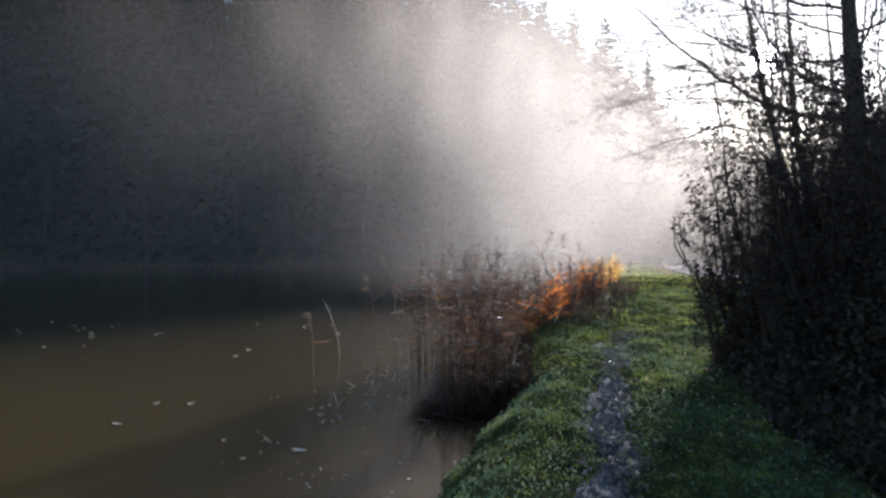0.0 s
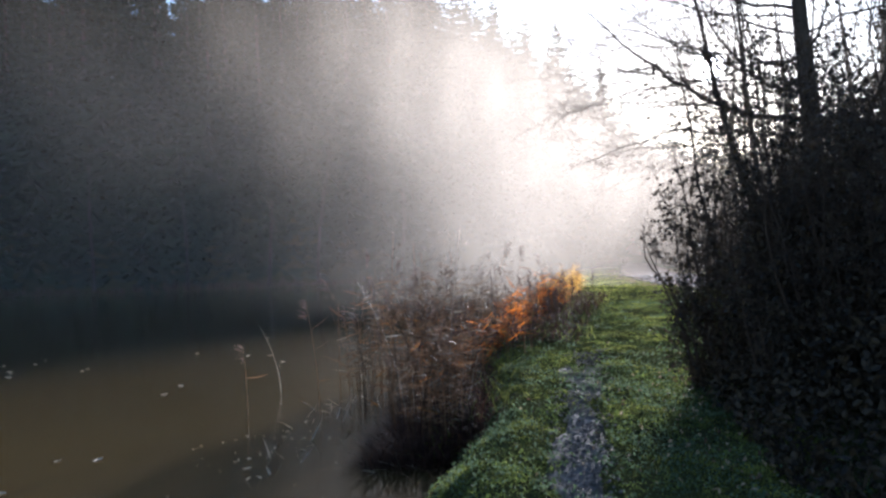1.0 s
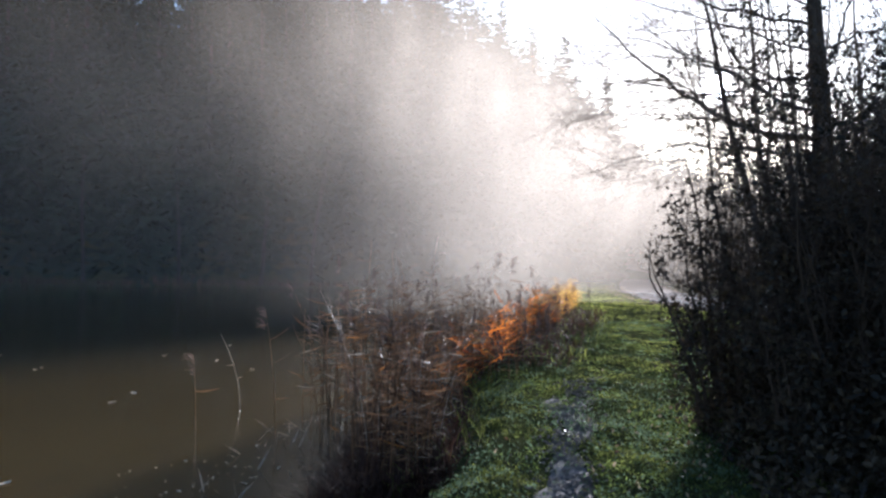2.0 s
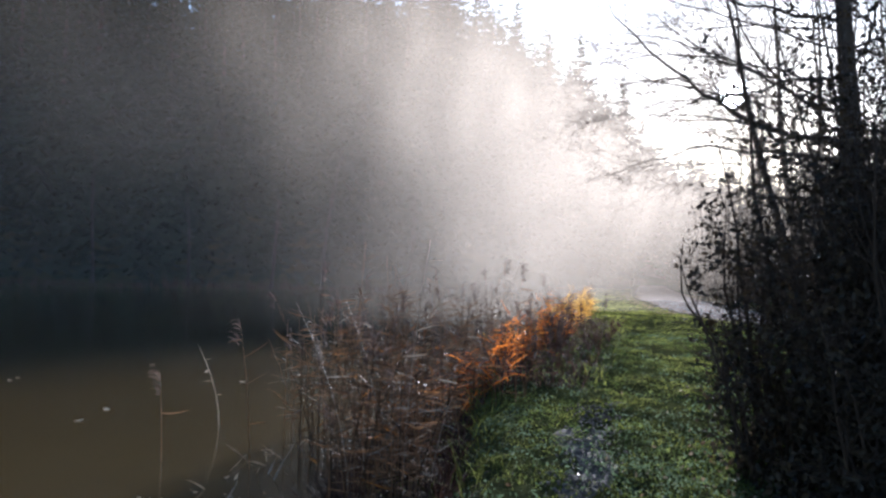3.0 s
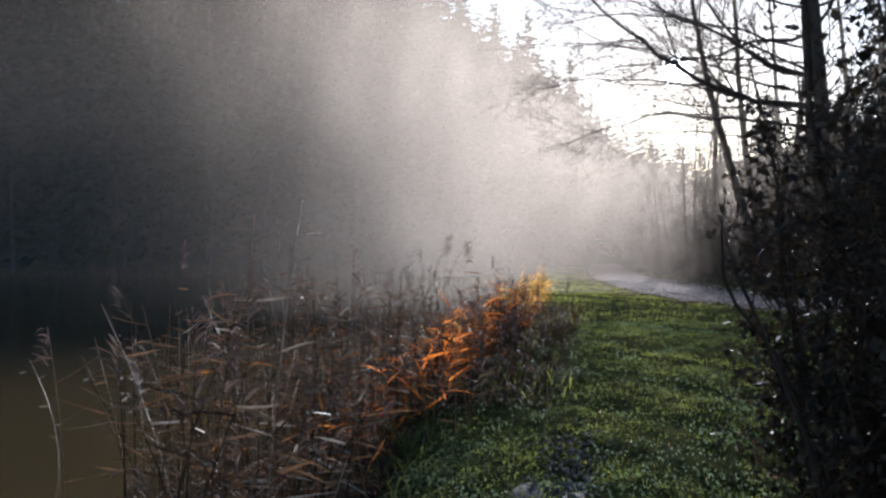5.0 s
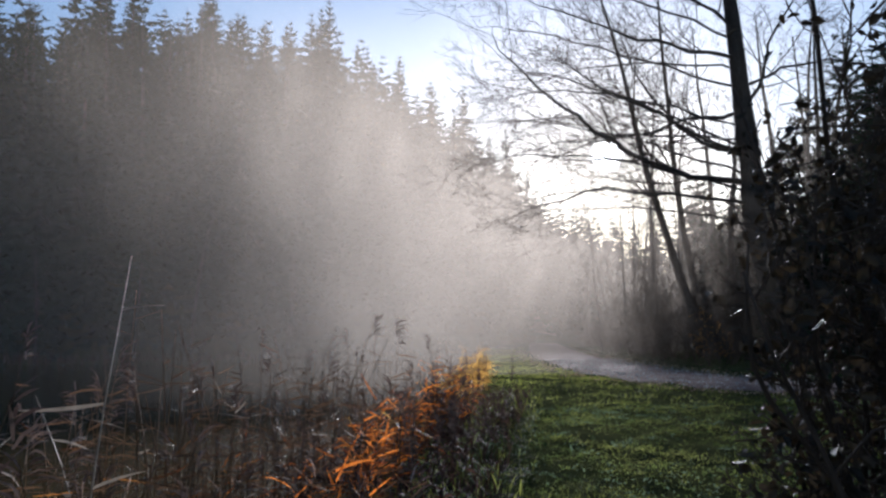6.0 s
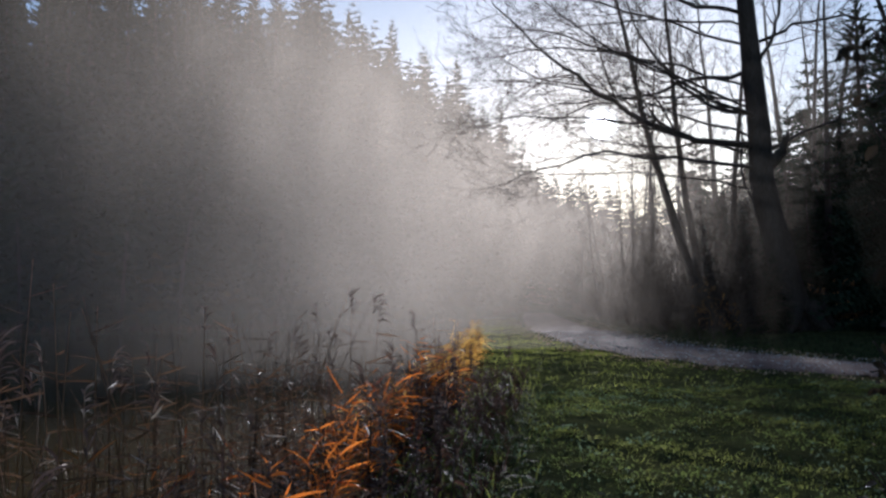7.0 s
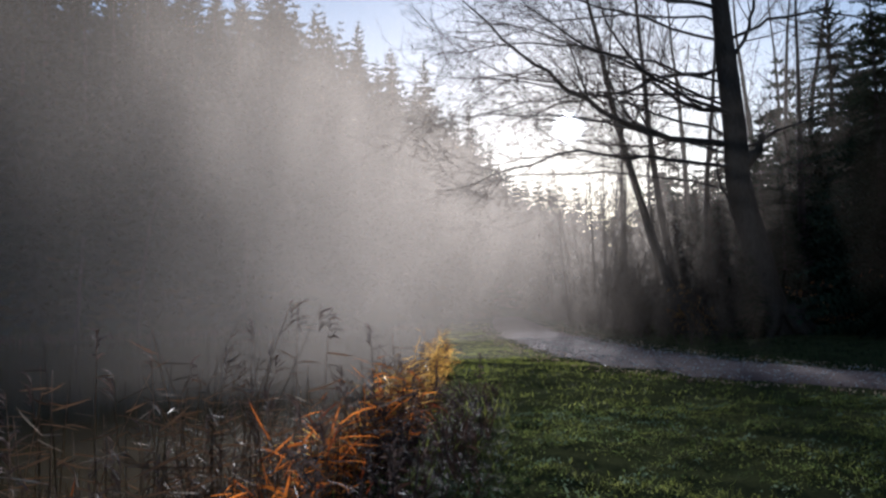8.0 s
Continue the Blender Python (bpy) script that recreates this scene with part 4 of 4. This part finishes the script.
# ---- meadow ----
def meadow_points(count, seed, y0, y1, far_x=None, patch=None):
    r = np.random.default_rng(seed)
    y = r.uniform(y0, y1, count)
    lo = bank_x(y) - 0.13
    hi = np.minimum(lane_x(y) - 1.7, bush_edge(y) + 0.7) if y1 <= 18.01 else lane_x(y) - 1.7
    x = lo + (hi - lo) * r.random(count)
    bare = np.interp(y, [6.5, 9.4], [0.08, -0.14]) + 0.3 * rough(x, y, 2.5) + 0.16 * rough(x, y, 7.0, 2.0)
    keep = (np.abs(x - foot_x(y)) > bare) | (r.random(count) < np.where(rough(x, y, 3.1, 5.0) > 0.1, 0.6, 0.14))
    if patch is not None:
        keep &= rough(x, y, 0.9, patch) + r.normal(0, 0.35, count) > 0.1
    x, y = x[keep], y[keep]
    return np.stack([x, y, ground_z(x, y) - 0.005], 1), r


def turf(name, count, seed, y0, y1, length, width, material, label, joints=2, patch=None):
    at, r = meadow_points(count, seed, y0, y1, patch=patch)
    at = at[rough(at[:, 0], at[:, 1], 1.7, 9.0) + 0.25 * r.normal(size=len(at)) > -0.08]
    n = len(at)
    size = 0.7 + 0.5 * rough(at[:, 0], at[:, 1], 1.4, 3.0)
    v, f = blades(at, r.uniform(*length, n) * np.clip(size, 0.45, 1.5), r.uniform(*width, n), r.uniform(0.0, 0.8, n), r.uniform(0, 6.28, n), 0.8, joints)
    tagged(link_many(name, v, f, material), label, "grass", kind="stuff")


turf("grass", 140000, 51, 2.6, 18.0, (0.025, 0.075), (0.004, 0.009), GRASS, "short wet green meadow grass")
turf("grass", 90000, 57, 2.6, 18.0, (0.015, 0.045), (0.006, 0.012), GRASS, "short dense moss-green turf")
turf("grass_tussocks", 4500, 58, 2.6, 18.0, (0.05, 0.10), (0.004, 0.008), GRASS, "longer grass tufts standing out of the meadow", 3, 4.2)
turf("grass", 60000, 52, 18.0, 60.0, (0.06, 0.14), (0.012, 0.026), GRASS, "green meadow grass along the lane")


def leaf_clumps(count, seed, leaves, spread, size, material, label, patch):
    """Low rosettes of small leaves, several to a clump."""
    at, r = meadow_points(count, seed, 2.6, 18.0, patch=patch)
    at = at[(np.abs(at[:, 0] - foot_x(at[:, 1])) > 0.17 + 0.08 * rough(at[:, 0], at[:, 1], 2.5)) | (at[:, 1] > 9.2)]
    reach = np.repeat(r.uniform(0.5, 1.5, len(at)), leaves)[:, None]
    at = np.repeat(at, leaves, axis=0)
    at = at + r.normal(0, 1, at.shape) * np.array([spread, spread, 0.0]) * reach
    at[:, 2] = ground_z(at[:, 0], at[:, 1]) + r.uniform(0.01, 0.05, len(at)) * reach[:, 0]
    v, f = leaf_cards(at, np.full(len(at), size), seed + 1)
    tagged(link_many("herbs", v, f, material), label, "herbs", kind="stuff")


leaf_clumps(2600, 53, 10, 0.05, 0.026, FROST, "low frosted clover leaves in the grass", 1.7)
leaf_clumps(5600, 653, 12, 0.06, 0.021, CLOVER, "low green clover and ground ivy in the meadow", 5.1)
at, r = meadow_points(420, 630, 7.0, 17.5)
at = np.repeat(at, 7, axis=0) + r.normal(0, 0.03, (len(at) * 7, 3)) * np.array([1, 1, 0.1])
v, f = blades(at, r.uniform(0.03, 0.09, len(at)), r.uniform(0.01, 0.02, len(at)), r.uniform(0.2, 1.1, len(at)), r.uniform(0, 6.28, len(at)), 0.6, 3)
tagged(link_many("broad_leaved_weeds", v, f, HERB), "dark broad-leaved weeds scattered in the meadow grass", "weeds", kind="stuff")
at, r = meadow_points(40000, 59, 2.6, 15.0)
side = np.minimum(np.abs(at[:, 0] - bank_x(at[:, 1]) - 0.35), 0.55 * np.abs(bush_edge(at[:, 1]) - 0.4 - at[:, 0]))
at = at[r.random(len(at)) < np.exp(-2.6 * side) * (0.4 + 0.9 * rough(at[:, 0], at[:, 1], 2.2, 8.0))]
at[:, 2] += r.uniform(0.02, 0.09, len(at))
v, f = leaf_cards(at, np.full(len(at), 0.025), 62)
tagged(link_many("frosted_herbs", v, f, FROST), "frosted nettle and clover leaves along the bank and the shrubs", "herbs", kind="stuff")
at, r = meadow_points(2600, 55, 2.6, 18.0)
edge = np.exp(-2.2 * np.abs(bush_edge(at[:, 1]) - at[:, 0]))
at = at[r.random(len(at)) < edge]
at[:, 2] += 0.03
v, f = leaf_cards(at, np.full(len(at), 0.045), 56)
tagged(link_many("fallen_leaves", v, f, LITTER), "pale brown fallen leaves on the grass", "leaves", kind="stuff")

# verge beyond the lane and leaves along its edges
r = np.random.default_rng(60)
n = 12000
y = r.uniform(14, 60, n)
x = lane_x(y) + 1.7 + r.uniform(0, 1, n) ** 1.5 * 5
at = np.stack([x, y, ground_z(x, y) - 0.01], 1)
v, f = blades(at, r.uniform(0.06, 0.2, n), r.uniform(0.012, 0.026, n), r.uniform(0, 0.8, n), r.uniform(0, 6.28, n), 0.8, 2)
tagged(link_many("grass", v, f, HERB), "rough dark grass verge beyond the gravel lane", "grass", kind="stuff")
n = 4000
y = r.uniform(13, 50, n)
x = lane_x(y) + np.where(r.random(n) < 0.5, -1, 1) * (1.75 + np.abs(r.normal(0, 0.3, n)) * np.where(r.random(n) < 0.3, -2, 1))
at = np.stack([x, y, ground_z(x, y) + 0.02], 1)
v, f = leaf_cards(at, np.full(n, 0.05), 61)
tagged(link_many("fallen_leaves", v, f, LITTER), "brown fallen leaves along the edges of the lane", "leaves", kind="stuff")

# pond litter
n = 130
y = r.uniform(8.4, 12.6, n)
x = bank_x(y) - 0.35 - 1.9 * r.random(n) ** 1.2
at = np.stack([x, y, np.full(n, WATER_Z - 0.02)], 1)
v, f = blades(at, r.uniform(0.08, 0.34, n), r.uniform(0.010, 0.020, n), r.uniform(0.5, 1.5, n), r.uniform(0, 6.28, n), r.uniform(-0.2, 0.5, n), 3, r.normal(0, 0.9, n))
tagged(link_many("broken_reeds", v, f, PALEREED), "broken pale reed stalks and leaves lying in the shallow water", "reeds", kind="stuff")
spots = np.stack([r.normal(-0.9, 0.7, 9), r.uniform(6.0, 11.0, 9)], 1)
n = 110
a = spots[r.integers(0, 9, n)] + r.normal(0, 0.32, (n, 2))
at = a[a[:, 0] < bank_x(a[:, 1]) - 0.2]
at = np.concatenate([at, np.full((len(at), 1), WATER_Z + 0.004)], 1)
w = r.uniform(0, 6.28, len(at))
s = r.uniform(0.010, 0.038, len(at))
cx, cy = np.cos(w), np.sin(w)
v = np.stack([at + np.stack([cx * s, cy * s, s * 0.0], 1), at + np.stack([-cy * s * 0.4, cx * s * 0.4, s * 0.25], 1),
              at - np.stack([cx * s, cy * s, -s * 0.15], 1), at + np.stack([cy * s * 0.4, -cx * s * 0.4, s * 0.2], 1)], 1)
tagged(link_many("floating_leaves", v, [(0, 1, 2), (0, 2, 3)], FLOATING), "pale leaves floating on the pond", "leaves", kind="stuff")

leaf_mesh = bpy.data.meshes.new("floating_leaf")
leaf_mesh.from_pydata([(0.06, 0, 0.002), (0.03, 0.026, 0.008), (-0.02, 0.03, 0.010), (-0.06, 0.004, 0.016), (-0.02, -0.03, 0.006), (0.03, -0.024, 0.004), (0, 0, 0)], [],
                      [(0, 1, 6), (1, 2, 6), (2, 3, 6), (3, 4, 6), (4, 5, 6), (5, 0, 6)])
leaf_mesh.materials.append(FLOATING)
rand = random.Random(64)
for k in range(34):
    if k < 24:
        x, y = rand.uniform(-10, -2), rand.uniform(12, 20)
    else:
        x, y = rand.uniform(-3.5, -0.6), rand.uniform(5.2, 9.5)
    ob = new("floating_leaf", leaf_mesh)
    s = rand.uniform(0.6, 1.3)
    ob.matrix_basis = Matrix.Translation((x, y, WATER_Z + 0.003)) @ Matrix.Rotation(rand.uniform(0, 6.28), 4, "Z") @ Matrix.Scale(s, 4)
    tagged(ob, "pale dry leaf floating on the still pond", "leaf", "leaves floating on the pond")

# loose stones on the lane
r = np.random.default_rng(66)
n = 3200
y = r.uniform(16.5, 36, n)
x = lane_x(y) + r.normal(0, 0.85, n)
keep = np.abs(x - lane_x(y)) < 1.7
x, y = x[keep], y[keep]
n = len(x)
at = np.stack([x, y, ground_z(x, y) + 0.045], 1)
s = r.uniform(0.008, 0.03, n)[:, None, None]
octa = np.array([[1, 0, 0], [0, 1, 0], [-1, 0, 0], [0, -1, 0], [0, 0, 0.6], [0, 0, -0.6]])[None] * r.uniform(0.6, 1.4, (n, 6, 1))
tagged(link_many("loose_stones", at[:, None, :] + octa * s, [(0, 1, 4), (1, 2, 4), (2, 3, 4), (3, 0, 4), (1, 0, 5), (2, 1, 5), (3, 2, 5), (0, 3, 5)], STONE), "loose pale stones on the gravel lane", "stones", kind="stuff")

# ---- sun in the sky and its painted glow ----
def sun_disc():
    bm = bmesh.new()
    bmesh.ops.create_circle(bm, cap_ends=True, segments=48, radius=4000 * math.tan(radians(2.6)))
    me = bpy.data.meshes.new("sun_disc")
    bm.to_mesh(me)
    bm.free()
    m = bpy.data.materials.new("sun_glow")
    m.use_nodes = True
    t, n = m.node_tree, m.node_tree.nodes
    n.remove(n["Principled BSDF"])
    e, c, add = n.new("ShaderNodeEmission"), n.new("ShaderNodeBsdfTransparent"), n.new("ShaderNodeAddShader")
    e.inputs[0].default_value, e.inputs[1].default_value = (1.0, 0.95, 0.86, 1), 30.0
    # emission fades outwards: the hazy glow round the sun is painted into the disc
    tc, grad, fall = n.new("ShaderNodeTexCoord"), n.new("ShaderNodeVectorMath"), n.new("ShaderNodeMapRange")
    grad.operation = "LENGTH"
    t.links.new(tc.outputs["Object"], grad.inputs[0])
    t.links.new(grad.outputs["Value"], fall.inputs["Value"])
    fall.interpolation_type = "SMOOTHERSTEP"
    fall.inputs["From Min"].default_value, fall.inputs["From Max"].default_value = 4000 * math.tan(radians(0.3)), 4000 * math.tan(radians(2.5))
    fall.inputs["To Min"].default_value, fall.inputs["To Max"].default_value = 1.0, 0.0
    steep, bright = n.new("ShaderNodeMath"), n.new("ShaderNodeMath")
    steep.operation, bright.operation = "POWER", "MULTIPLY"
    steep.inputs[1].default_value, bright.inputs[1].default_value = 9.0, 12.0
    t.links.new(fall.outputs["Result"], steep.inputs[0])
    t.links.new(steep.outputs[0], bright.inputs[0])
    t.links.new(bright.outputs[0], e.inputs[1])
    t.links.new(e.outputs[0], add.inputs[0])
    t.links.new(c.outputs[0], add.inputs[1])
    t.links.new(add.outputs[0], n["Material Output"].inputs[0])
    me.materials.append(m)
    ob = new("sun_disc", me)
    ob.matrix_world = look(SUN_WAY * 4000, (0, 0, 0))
    tagged(ob, "low white sun with a painted glow, shining through the bare branches", "sun", kind="structure")


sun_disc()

# ---- mist ----
def veil(radius, density, seed, wood_share):
    """A bank of mist standing in an arc over the pond and the lane."""
    height, n, rows, v, f = radius * 0.58, 60, 8, [], []
    for i in range(n + 1):
        b = radians(-62 + 118 * i / n)
        for j in range(rows + 1):
            r = radius * (1 + 0.02 * math.sin(3 * b + seed + 0.7 * j))
            v.append((MIST_MIDDLE[0] + r * math.sin(b), MIST_MIDDLE[1] + r * math.cos(b), WATER_Z + 0.1 + height * j / rows))
    for i in range(n):
        for j in range(rows):
            a = i * (rows + 1) + j
            f.append((a, a + 1, a + rows + 2, a + rows + 1))
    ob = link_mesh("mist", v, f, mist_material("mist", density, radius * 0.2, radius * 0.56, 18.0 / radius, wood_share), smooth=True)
    tagged(ob, "thin sunlit morning mist drifting over the pond, its density shaped like the sun's glow", "mist", "mist banks", "stuff")


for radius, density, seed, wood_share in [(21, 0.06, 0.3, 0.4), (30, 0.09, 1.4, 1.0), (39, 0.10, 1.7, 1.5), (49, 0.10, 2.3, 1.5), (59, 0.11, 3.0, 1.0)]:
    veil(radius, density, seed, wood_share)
